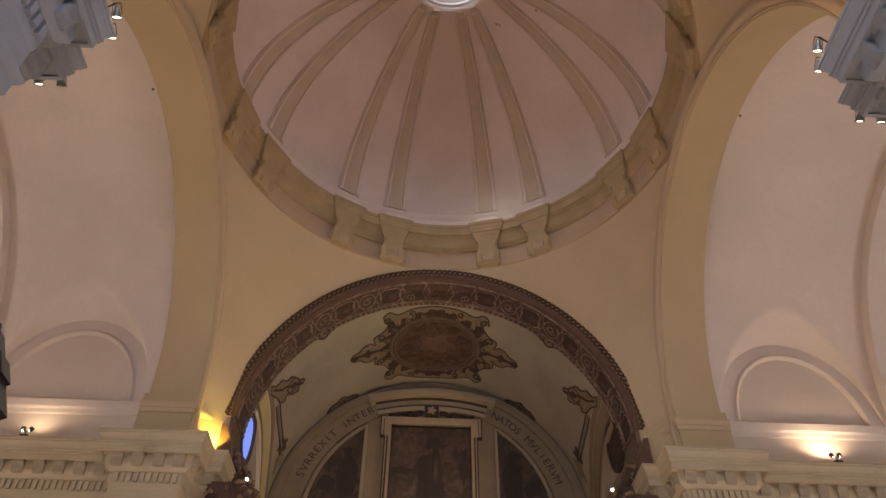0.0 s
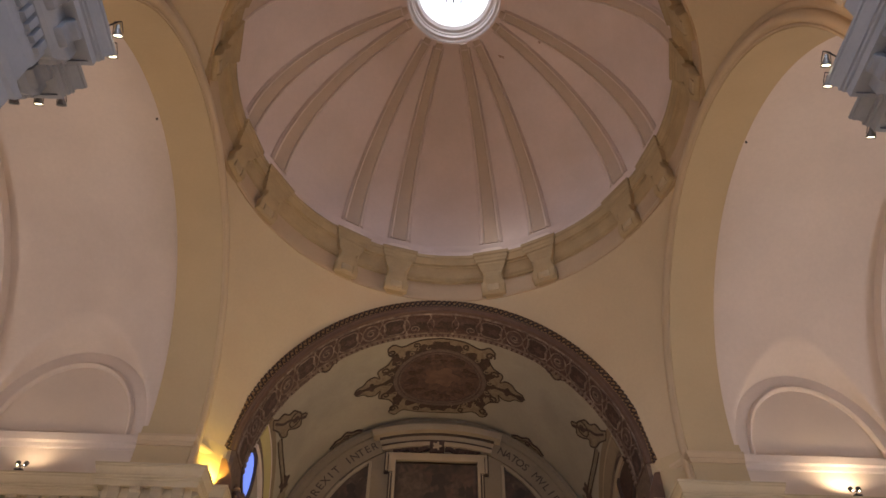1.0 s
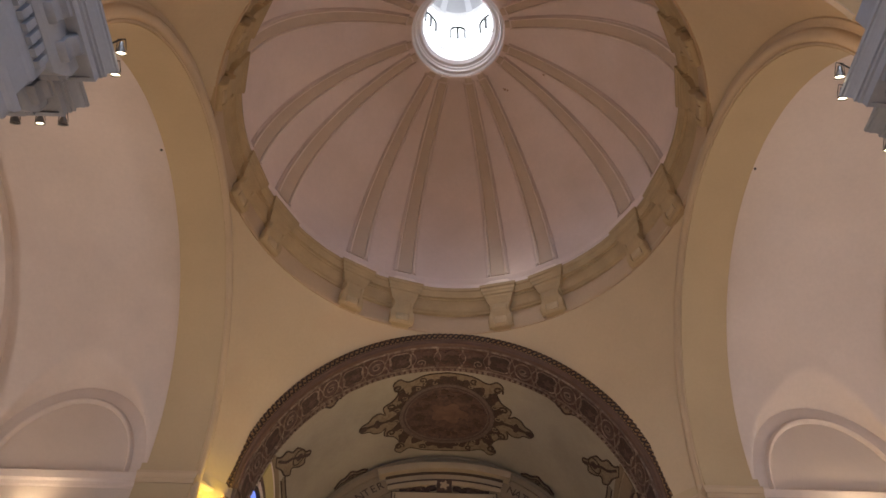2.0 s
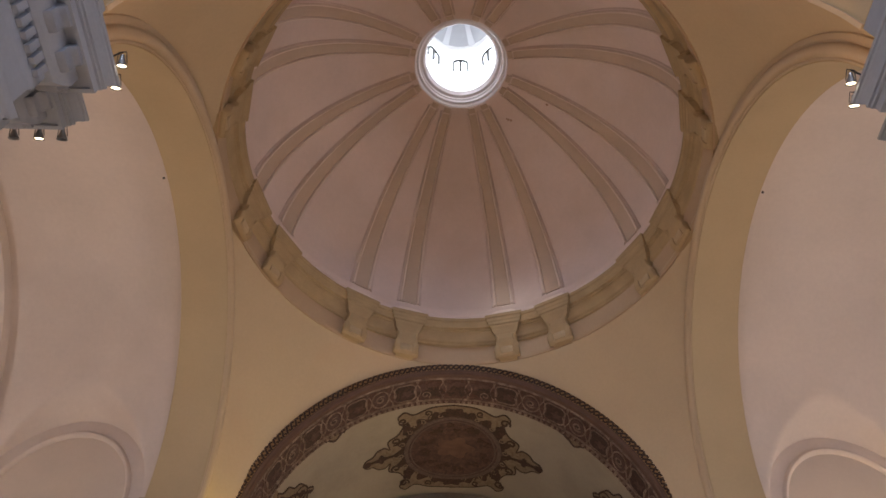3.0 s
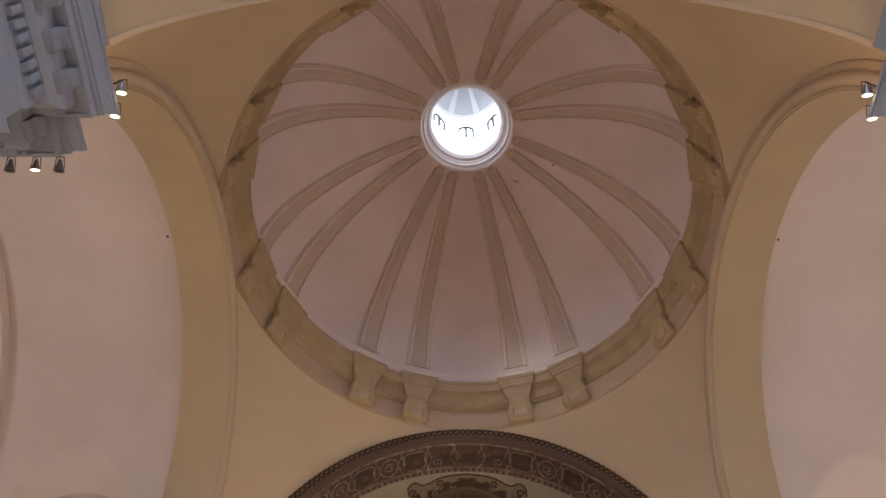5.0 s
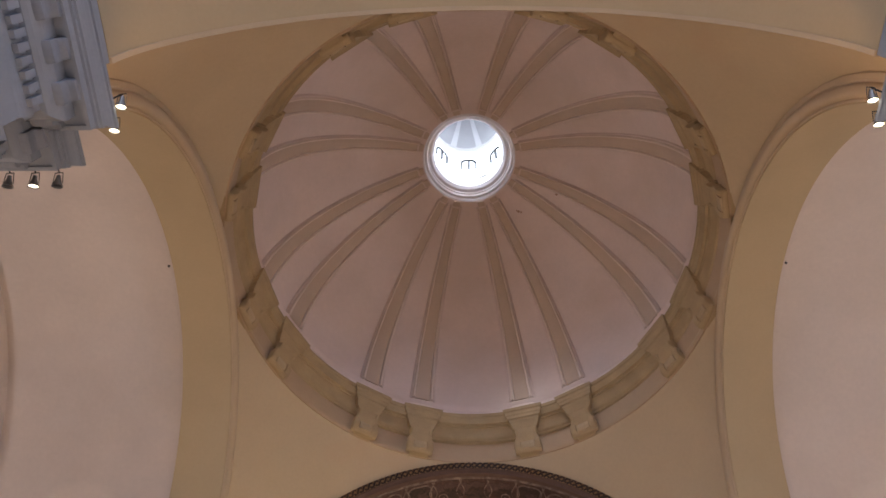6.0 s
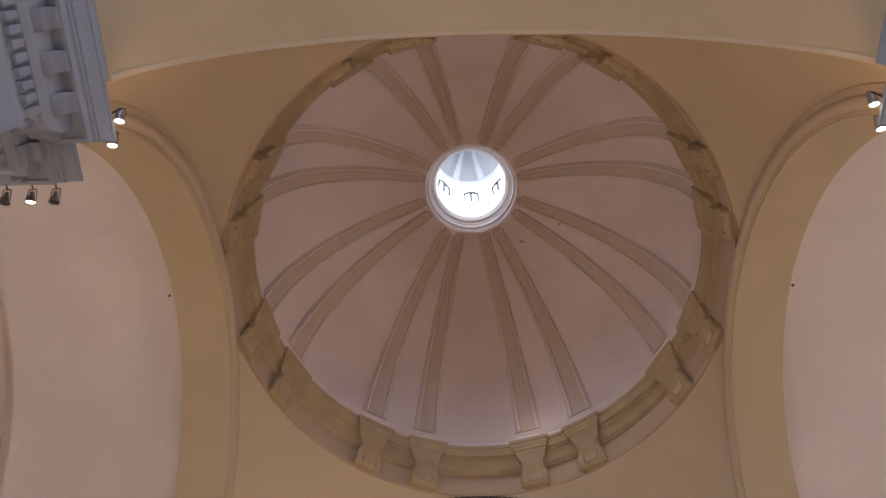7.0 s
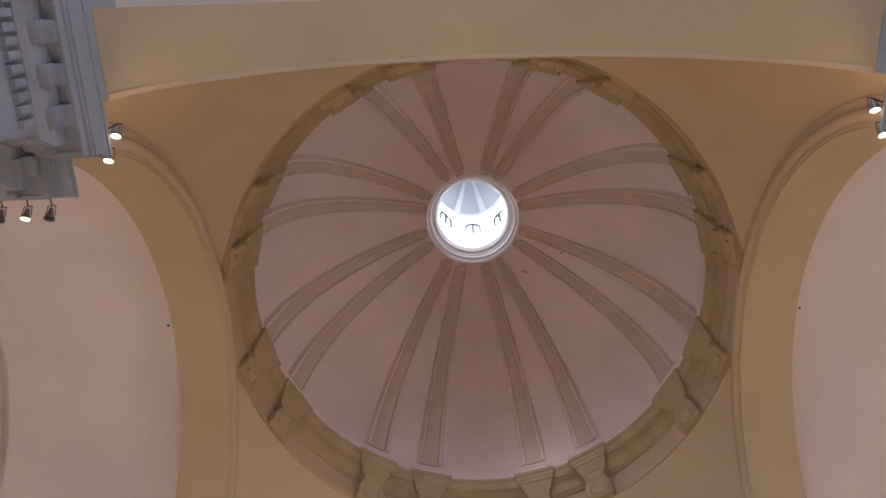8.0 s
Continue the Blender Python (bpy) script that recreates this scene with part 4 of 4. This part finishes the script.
NB = 104
for i in range(NB):
    u = (i + 0.5 - NB / 2) * (4.03 * math.pi / NB)
    braid.append(ribbon_data(on_face, [(u - 0.05, 3.985), (u, 4.06), (u + 0.055, 4.135)], 0.04, 0.012))
    braid.append(ribbon_data(on_face, [(u + 0.05, 3.985), (u + 0.02, 4.03)], 0.035, 0.014))
    braid.append(ribbon_data(on_face, [(u - 0.055, 4.135), (u - 0.02, 4.09)], 0.035, 0.014))
tagged(painted_part("braid", braid, BRAID, arch), kind="stuff")
pale, dark, blush = [], [], []
NC = 21
step = 3.86 * math.pi / NC
VC = 5.18
for i in range(NC):
    u = (i - (NC - 1) / 2) * step
    t0 = 1 if u > 0 else -1
    if abs(i - (NC - 1) / 2) < 1.5:
        # clustered soft forms at the crown
        for k, (du, dv, ru, rv) in enumerate(((0, 0.03, 0.24, 0.17), (-0.2, -0.1, 0.13, 0.12), (0.19, 0.1, 0.14, 0.12), (0.05, -0.17, 0.16, 0.08))):
            (dark if k % 2 == 0 else blush).append(patch_data(on_soffit, loop(u + du, VC + dv, ru, rv, 30, 0.2, 3 + k, u * 5 + k), (u + du, VC + dv), 0.01 + 0.002 * k, 4))
        if i % 2:
            pale.append(ribbon_data(on_soffit, curl(u + 0.1 * (i - 10), VC + 0.14, 0.12, 1.2, 1.5 + u, 1 if u > 0 else -1), 0.022, 0.02))
    elif i % 2:
        # round boss in a scrolled oval
        pale.append(ribbon_data(on_soffit, loop(u, VC, 0.2, 0.24, 28), 0.03, 0.014, True))
        blush.append(patch_data(on_soffit, loop(u, VC, 0.15, 0.18, 24), (u, VC), 0.011, 3))
        pale.append(ribbon_data(on_soffit, curl(u, VC, 0.12, 1.3, 0.6 * t0, t0), 0.034, 0.018))
        dark.append(patch_data(on_soffit, loop(u, VC, 0.05, 0.06, 14), (u, VC), 0.016, 3))
    else:
        # lobed cartouche with a double outline
        pale.append(ribbon_data(on_soffit, loop(u, VC, 0.27, 0.27, 56, 0.1, 4, math.pi), 0.028, 0.014, True))
        dark.append(patch_data(on_soffit, loop(u, VC, 0.25, 0.25, 48, 0.1, 4, math.pi), (u, VC), 0.01, 4))
        blush.append(patch_data(on_soffit, loop(u + 0.05, VC + 0.03, 0.12, 0.09, 24, 0.3, 5, u), (u + 0.05, VC + 0.03), 0.014, 3))
    if abs(i - (NC - 1) / 2) > 0.5:
        for t in (-1, 1):
            e = u - t0 * step / 2
            pale.append(ribbon_data(on_soffit, [(e + t * (0.03 + 0.05 * math.cos(k * 3.1)), VC + 0.31 * k) for k in np.linspace(-1, 1, 16)], 0.02, 0.014))
for piece in blush:
    painted_part("cartouche_shading", [piece], PAINT_BLUSH, arch)
for piece in pale:
    painted_part("cartouche_line", [piece], PAINT_PALE, arch)
for piece in dark:
    painted_part("cartouche_field", [piece], PAINT_DARK, arch)
painted_part("edge_line", [ribbon_data(on_soffit, [(u, 5.5) for u in np.linspace(-6.06, 6.06, 96)], 0.05, 0.02), ribbon_data(on_soffit, [(u, 4.82) for u in np.linspace(-6.06, 6.06, 96)], 0.035, 0.014)], PAINT_PALE, arch)
beads = []
for i in range(92):
    u = (i - 45.5) * 0.132
    beads.append(patch_data(on_soffit, [(u + 0.04 * math.cos(a), 5.58 + 0.045 * math.sin(a)) for a in np.linspace(0, 2 * math.pi, 8, endpoint=False)], (u, 5.58), 0.03, 2))
tagged(painted_part("bead", beads, PAINT_PALE, arch), kind="stuff")

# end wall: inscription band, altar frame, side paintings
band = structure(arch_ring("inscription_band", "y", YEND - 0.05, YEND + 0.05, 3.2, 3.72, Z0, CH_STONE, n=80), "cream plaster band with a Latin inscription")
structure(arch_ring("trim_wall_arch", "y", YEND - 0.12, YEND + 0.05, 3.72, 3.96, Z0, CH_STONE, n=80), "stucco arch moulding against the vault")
structure(arch_ring("trim_wall_line", "y", YEND - 0.135, YEND + 0.05, 3.87, 3.89, Z0, PAINT_TAN, n=80), "tan line along the stucco arch")
INK = material("brown inscription paint", (0.075, 0.05, 0.035), 0.8, 0.1, 6, 30, 0.0)


def letters(text, a_from, a_to, radius):
    n = len(text)
    for i, ch in enumerate(text):
        if ch == " ":
            continue
        a = radians(a_from + (a_to - a_from) * i / (n - 1))
        cu = bpy.data.curves.new("letter", "FONT")
        cu.body, cu.size, cu.align_x, cu.extrude = ch, 0.3, "CENTER", 0.004
        cu.materials.append(INK)
        ob = new("letter", cu)
        ob.matrix_world = Matrix.Translation((radius * math.cos(a), YEND - 0.056, Z0 + radius * math.sin(a))) @ Matrix.Rotation(-(a - math.pi / 2), 4, "Y") @ Matrix.Rotation(math.pi / 2, 4, "X")
        ob.parent = band


letters("SVRREXIT INTER", 161, 118.5, 3.36)
letters("NATOS MVLIERVM", 60, 20, 3.36)

altar = tagged(new("altar_frame", None), "cream moulded altarpiece frame with segmental pediment", "altarpiece")


def flat_ring(name, outer, inner, y0, y1, mat, label=""):
    P = [[(a[0], YEND - y1, a[1]), (b[0], YEND - y1, b[1])] for a, b in zip(outer, inner)]
    Q = [[(a[0], YEND - y0, a[1]), (b[0], YEND - y0, b[1])] for a, b in zip(outer, inner)]
    return under(mesh_ob(name, *slab_data(P, Q), mat), altar, label)


ear = [(-1.2, 6.0), (-1.2, 11.72), (-1.32, 11.72), (-1.32, 12.24), (1.32, 12.24), (1.32, 11.72), (1.2, 11.72), (1.2, 6.0)]
ins = [(-1.06, 6.0), (-1.06, 11.72), (-1.06, 11.74), (-1.06, 12.02), (1.06, 12.02), (1.06, 11.74), (1.06, 11.72), (1.06, 6.0)]
mid = [(a[0] * 0.93 + b[0] * 0.07, a[1]) if k in (0, 7) else (a[0] * 0.8 + b[0] * 0.2, a[1] * 0.8 + b[1] * 0.2) for k, (a, b) in enumerate(zip(ear, ins))]
flat_ring("frame_outer", ear, mid, -0.02, 0.16, STUCCO)
flat_ring("frame_line", mid, ins, -0.02, 0.1, PAINT_LINE, "dark line inside the frame")
flat_ring("frame_inner", [(x * 0.94, z - 0.03) for x, z in ear], [(x, z) for x, z in ins], -0.02, 0.19, STUCCO)
flat_ring("outer_line", [(x * 1.0 + (0.035 if x > 0 else -0.035), z + (0.035 if z > 12 else -0.03 if z > 11 else 0)) for x, z in ear], ear, -0.02, 0.13, PAINT_LINE, "dark line round the frame")
under(box("painting", -1.05, 1.05, YEND - 0.05, YEND + 0.02, 6.0, 12.0, PAINT_OIL), altar, "dark old oil painting with indistinct shapes")
depth = 0.052
for (cx, cz, rx, rz), pm in (((-0.62, 11.3, 0.4, 0.5), PAINT_GLEAM), ((-0.75, 10.75, 0.28, 0.1), PAINT_FORM), ((-0.6, 10.35, 0.36, 0.3), PAINT_GLEAM), ((0.02, 10.4, 0.38, 0.95), PAINT_FORM), ((0.06, 11.5, 0.2, 0.22), PAINT_FORM),
                             ((0.0, 11.3, 0.07, 0.09), PAINT_GLEAM), ((0.14, 10.75, 0.05, 0.3), PAINT_GLEAM), ((0.55, 11.35, 0.14, 0.22), PAINT_GLEAM), ((0.66, 11.2, 0.1, 0.16), PAINT_FORM), ((0.52, 11.05, 0.2, 0.06), PAINT_GLEAM), ((0.62, 10.45, 0.3, 0.3), PAINT_GLEAM), ((0.85, 10.9, 0.12, 0.5), PAINT_FORM)):
    depth += 0.002
    painted_part("painted_form", [patch_data(on_wall, loop(cx, cz, rx, rz, 36, 0.13, 5, cx * 9), (cx, cz), depth, 4)], pm, altar)
for nm, r0, r1, p in (("pediment_lower", 5.3, 5.42, 0.14), ("pediment_field", 5.42, 5.66, 0.08), ("pediment_cornice", 5.66, 5.84, 0.34)):
    w = 17.2 if nm == "pediment_cornice" else 15.6
    under(arch_ring(nm, "y", YEND - p, YEND + 0.02, r0, r1, 7.2, STUCCO, 90 - w, 90 + w, 24), altar)
under(mesh_ob("keystone", *join([box_data(-0.19, 0.19, YEND - 0.2, YEND, 12.27, 12.6)]), PAINT_DARK), altar, "dark keystone panel with a rosette")
under(mesh_ob("rosette", *join([patch_data(on_wall, loop(0, 12.44, 0.1, 0.1, 24, 0.35, 5), (0, 12.44), 0.22, 4)]), STUCCO), altar)
for r in (5.43, 5.65):
    under(arch_ring("pediment_line", "y", YEND - 0.17, YEND + 0.02, r - 0.014, r + 0.014, 7.2, PAINT_LINE, 90 - 15.6, 90 + 15.6, 24), altar, "dark line on the pediment")
for s in (-1, 1):
    leaves = []
    rnd = random.Random(5)
    for k in range(26):
        cx, cz = s * (0.28 + 0.85 * k / 26), 12.42 + 0.05 * math.sin(k * 0.9) + rnd.uniform(-0.05, 0.05)
        leaves.append(patch_data(on_wall, loop(cx, cz, 0.05 + 0.03 * rnd.random(), 0.045, 10, 0.25, 3, k), (cx, cz), 0.06 + 0.04 * rnd.random(), 3))
    under(mesh_ob("garland", *join(leaves), PAINT_DARK), altar, "dark carved garland of leaves")
    # side paintings under the inscription
    sp = tagged(new("side_painting", None), "dark painted lunette panel in a thin cream frame", "painting", "side paintings of the end wall")
    a0 = math.acos(1.72 / 3.1)
    edge = [(s * 1.72, 6.0), (s * 1.72, 9.0)] + [(s * 3.1 * math.cos(a), Z0 + 3.1 * math.sin(a)) for a in np.linspace(a0, 0, 24)] + [(s * 3.1, 6.0)]
    painted_part("canvas", [patch_data(on_wall, edge, (s * 2.3, 8.6), 0.03, 3)], PAINT_OIL, sp, "dark oil painting with indistinct shapes")
    depth = 0.032
    for (cx, cz, rx, rz), pm in (((2.2, 11.55, 0.3, 0.22), PAINT_GLEAM), ((2.1, 10.55, 0.26, 0.6), PAINT_FORM), ((2.15, 11.25, 0.12, 0.14), PAINT_FORM), ((2.45, 10.75, 0.1, 0.16), PAINT_GLEAM), ((2.6, 10.3, 0.22, 0.26), PAINT_FORM), ((2.7, 10.05, 0.16, 0.12), PAINT_GLEAM)):
        depth += 0.002
        painted_part("painted_form", [patch_data(on_wall, loop(s * cx, cz, rx, rz, 24, 0.08, 5, cz), (s * cx, cz), depth, 4)], pm, sp)
    painted_part("frame", [ribbon_data(on_wall, edge, 0.07, 0.09)], STUCCO, sp)
    painted_part("frame_shadow_line", [ribbon_data(on_wall, [(u * 0.985 + s * 0.04, v - 0.03) for u, v in edge], 0.03, 0.075)], PAINT_LINE, sp)

# impost mouldings on the crossing piers
for k, (fx, fy) in enumerate(((1, 1), (-1, 1), (1, -1), (-1, -1))):
    ay = AYN if fy > 0 else AYF
    path = flip([(-5.6, -PIER - 0.058), (-AX, -PIER - 0.058), (-AX, -4.24), (-4.3, -ay), (-NAVE_W - 0.1, -ay)], fx, fy)
    structure(sweep("impost_trim", path, [(0, 9.06), (0.03, 9.06), (0.03, 9.14), (0.05, 9.15), (0.08, 9.22), (0.08, 9.27), (0, 9.29)], TRIM), "cream impost moulding on a crossing pier")

# gilded carved console at the chancel corners
for s in (-1, 1):
    co = tagged(new("carved_console", None), "dark gilded carved corbel at the chancel corner", "corbel", "gilded corbels")
    # sloping carved crest that widens downwards, with a raised rail along its edge
    slope = [(1.05, 7.2), (0.92, 7.45), (0.74, 7.72), (0.6, 7.95), (0.5, 8.15), (0.4, 8.36), (0.28, 8.56), (0.16, 8.74), (0.05, 8.92)]
    for nm, x0, rows, y0, y1 in (("lower_body", 4.12, slope[:4], 4.52, 4.9), ("upper_body", 3.98, slope[3:], 5.24, 5.5)):
        P = [[(s * (x0 - p * k), y0, h) for k in (1, 0.66, 0.33, 0)] for p, h in rows]
        Q = [[(s * (x0 - p * k), y1, h) for k in (1, 0.66, 0.33, 0)] for p, h in rows]
        under(mesh_ob(nm, *slab_data(P, Q), CARVED), co)
        for off, d in ((0.0, 0.035), (0.13, 0.022), (0.24, 0.014)):
            under(mesh_ob("rail", *join([wire_data((s * (x0 - p + off), y0 - 0.02, h), (s * (x0 - q + off), y0 - 0.02, g), d) for (p, h), (q, g) in zip(rows[:-1], rows[1:]) if q - off > 0.02]), CARVED), co, "dark carved rail")
    blk = [(3.86, 8.52), (3.9, 8.8), (4.0, 9.02), (4.06, 9.16), (4.16, 9.18), (4.16, 8.52)]
    nb = len(blk)
    under(mesh_ob("top_block", [(s * x, y, z) for y in (4.6, 4.722) for x, z in blk], [tuple(range(nb)), tuple(range(nb, 2 * nb))] + [(i, (i + 1) % nb, nb + (i + 1) % nb, nb + i) for i in range(nb)], CARVED), co)
    rnd = random.Random(9)
    for k in range(88):
        p, h = slope[k % 8]
        q, g = slope[k % 8 + 1]
        u = rnd.random()
        edge = k < 30
        out = p + (q - p) * u
        low = k % 8 < 3
        x = (4.12 if low else 3.98) - (out + 0.03 if edge else out * rnd.random())
        bm = bmesh.new()
        bmesh.ops.create_icosphere(bm, subdivisions=1, radius=0.05 + 0.045 * rnd.random())
        me = bpy.data.meshes.new("leaf_scroll")
        bm.to_mesh(me), bm.free()
        me.materials.append(GILT if k % 3 == 0 else CARVED)
        lf = new("leaf_scroll", me)
        lf.location, lf.scale = (s * x, (4.5 if low else 5.22) + (0.16 * rnd.random() if edge else -0.03), h + (g - h) * u), (1.3, 0.7, 0.6)
        lf.rotation_euler = (rnd.random() * 3, rnd.random() * 3, rnd.random() * 3)
        lf.parent = co

# ---- lamps ----


def spot_lamp(at, target, lit, anchor, group):
    em = tagged(new("spot_lamp", None), "small steel spotlight %s, clamped to the cornice" % ("switched on" if lit else "switched off"), "spotlight", group)
    em.matrix_world = look(at, target) @ Matrix.Diagonal((0.8, 0.8, 1.1, 1))
    under(mesh_ob("housing", *tube_data([(0.016, 0.115), (0.026, 0.11), (0.03, 0.075), (0.042, 0.055), (0.05, 0.03), (0.064, 0.012), (0.068, 0.0), (0.06, 0.0), (0.052, 0.02)], 20), METAL, True), em)
    under(mesh_ob("lens", *tube_data([(0.056, 0.012), (0.04, 0.008), (0.01, 0.006)], 20), GLOW if lit else BLACK), em, "glowing lamp glass" if lit else "dark lamp glass")
    inv = em.matrix_world.inverted()
    a = inv @ Vector(anchor)
    under(mesh_ob("bracket", *join([wire_data((0.066, 0, 0.03), (0.05, 0, 0.14), 0.005), wire_data((-0.066, 0, 0.03), (-0.05, 0, 0.14), 0.005), wire_data((-0.05, 0, 0.14), (0.05, 0, 0.14), 0.005), wire_data((0, 0, 0.14), a, 0.009)]), BLACK), em)
    return em


for s in (-1, 1):
    gr = "spotlights on the cornice"
    for (x, y, z), (ax, ay, az), lit in (((3.6, -4.27, 8.5), (3.72, -4.33, 8.6), True), ((3.72, -4.03, 8.51), (3.82, -4.24, 8.5), True),
                                         ((4.36, -3.5, 8.4), (4.36, -3.8, 8.49), s > 0), ((4.6, -3.5, 8.4), (4.6, -3.8, 8.49), True), ((4.86, -3.5, 8.4), (4.86, -3.8, 8.49), False)):
        spot_lamp((s * x, y, z), (s * (x - 0.4), y + 5.0, 3.0), lit, (s * ax, ay, az), gr)
    # beams of the lit lamps
    for x, y in ((3.6, -4.27), (3.76, -4.06), (4.6, -3.6)):
        spot_light("spot_beam", (s * (x - 0.06), y + 0.06, 8.3), (s * 0.8, y + 4.8, 0), LIGHTS["down"], (1.0, 0.79, 0.61), 64, 0.05)
    spot_light("cornice_uplight", (s * 3.75, -3.86, 8.6), (s * 3.5, -3.5, 13.2), LIGHTS["near_up"], AMBER, 110)
    # twin floodlights under the lunettes
    for fy in (1, -1):
        em = tagged(new("flood_lamp", None), "small twin floodlight lit, on the cornice under a lunette", "floodlight", "twin floodlights")
        em.location = (s * 7.5, fy * 4.11, 8.5)
        em.scale = (0.8, 0.8, 0.85)
        under(mesh_ob("base_plate", *join([box_data(-0.09, 0.09, -0.05, 0.05, 0, 0.03), wire_data((0, 0, 0.03), (0, 0, 0.12), 0.012), wire_data((-0.1, 0, 0.12), (0.1, 0, 0.12), 0.01)]), BLACK), em)
        for dx in (-0.075, 0.075):
            h = under(mesh_ob("lamp_head", *tube_data([(0.03, 0.0), (0.05, 0.03), (0.055, 0.09), (0.05, 0.1)], 14), BLACK, True), em)
            h.location = (dx, 0, 0.12)
            h.rotation_euler = (radians(-fy * 12), radians(dx * 200), 0)
            g = under(mesh_ob("lens", *tube_data([(0.047, 0.085), (0.03, 0.108), (0.005, 0.115)], 14), GLOWW), h, "glowing lamp glass")
            bl = under(mesh_ob("bulb", *tube_data([(0.008, -0.014), (0.016, -0.008), (0.016, 0.004), (0.008, 0.01)], 12), GLOWW), h, "glowing bulb")
            bl.location = (0, -fy * 0.02, 0)
        spot_light("lunette_uplight", (s * 7.5, fy * 4.09, 8.76), (s * 7.5, fy * 4.42, 9.7), LIGHTS["lunette_left" if s < 0 else "lunette_right"], WARM, 150, 0.05)
# yellow halogen behind the chancel pier cornice
spot_light("pier_uplight", (-4.2, AYF - 0.3, 8.72), (-4.35, AYF + 0.1, 9.2), LIGHTS["far_up"], (1.0, 0.72, 0.12), 140, 0.04)
for s, x, y, z in ((-1, 3.6, 5.16, 8.33), (1, 3.44, 5.15, 8.34)):
    em = tagged(new("candle_spot", None), "small lit spotlight among the gilded carving", "spotlight", "chancel spotlights")
    em.matrix_world = look((s * x, y, z), (s * 1.0, y - 5, z - 2))
    under(mesh_ob("housing", *tube_data([(0.03, 0.14), (0.045, 0.1), (0.055, 0.0), (0.05, 0.0)], 16), METAL, True), em)
    under(mesh_ob("lens", *tube_data([(0.028, 0.0), (0.02, -0.008), (0.006, -0.012)], 14), GLOWW), em, "glowing lamp glass")
    under(mesh_ob("bracket", *wire_data((0, 0, 0.12), em.matrix_world.inverted() @ Vector((s * 3.7, 5.3, z - 0.12)), 0.012), BLACK), em)

# loudspeaker on an arm at the nave pier
sp = tagged(new("loudspeaker", None), "dark column loudspeaker on a wall arm at the nave pier", "loudspeaker")
sp.location = (-3.1, -3.86, 4.15)
sp.rotation_euler = (0, radians(-24), 0)
under(mesh_ob("cabinet", *join([box_data(-0.06, 0.06, -0.06, 0.06, 0, 0.7), box_data(-0.08, 0.08, -0.08, 0.08, 0.28, 0.46)]), SPEAKER), sp)
under(mesh_ob("top_knob", *tube_data([(0.02, 0.7), (0.05, 0.72), (0.06, 0.78), (0.03, 0.84)], 14), SPEAKER), sp)
under(mesh_ob("arm", *wire_data((0, 0, 0.2), sp.rotation_euler.to_matrix().inverted() @ (Vector((-4.06, -4.66, 4.4)) - sp.location), 0.02), BLACK), sp)

# small dark holes in the transept vaults
for s in (-1, 1):
    h = tagged(mesh_ob("vent_hole", *tube_data([(0.02, 0), (0.024, 0.03)], 12), BLACK), "small dark vent hole in the vault plaster", "vent")
    h.location = (s * 5.755, 0.11, Z0 + 4.335)

# ---- light through windows and openings, and added fill lamps ----
area_light("window_light", (0, NAVE_END - 0.2, 7.5), (0, 0, 7.5), 4, 7, LIGHTS["nave_end"], DAY)
for s in (-1, 1):
    # added fill lamp before each blank transept end wall, no window there
    area_light("transept_window_light", (s * (XEND - 0.05), 0, 6.0), (0, 0, 8.5), 3.5, 5, LIGHTS["transept"] * (1.0 if s < 0 else 1.12), (1.0, 0.905, 0.88) if s < 0 else (0.96, 0.92, 0.97))
for q in range(8):
    a = radians(45 * q)
    area_light("lantern_window_light", (1.16 * math.sin(a), 1.16 * math.cos(a), 22.3), (-2.2 * math.sin(a), -2.2 * math.cos(a), 17.0), 0.6, 1.6, LIGHTS["lantern"] * (0.62 if q in (4, 5) else 0.3), (0.82, 0.87, 1.0), 60 if q in (4, 5) else 180)
for s in (-1, 1):
    # added daylight lamps high in the nave, each before an unseen solid block
    wi = structure(new("window_%d" % (3 if s < 0 else 4), None), "nave window with frosted daylight glass")
    under(box("window_frame", *sorted((s * 3.98, s * 4.3)), -12.1, -9.9, 9.5, 11.4, LW), wi)
    area_light("nave_window_light", (s * 3.95, -11.0, 10.4), (-s * 3.6, -7.5, 8.0), 2.0, 1.7, LIGHTS["nave_side"], DAY)
    # added beams that brighten the chancel vault, apart from its visible spotlights
    spot_light("chancel_beam", (s * 3.3, 6.0, 8.75), (-s * 3.5, 7.0, 10.9), LIGHTS["chancel"] * (2.2 if s > 0 else 0.4), (1.0, 0.71, 0.42), 110, 0.06)
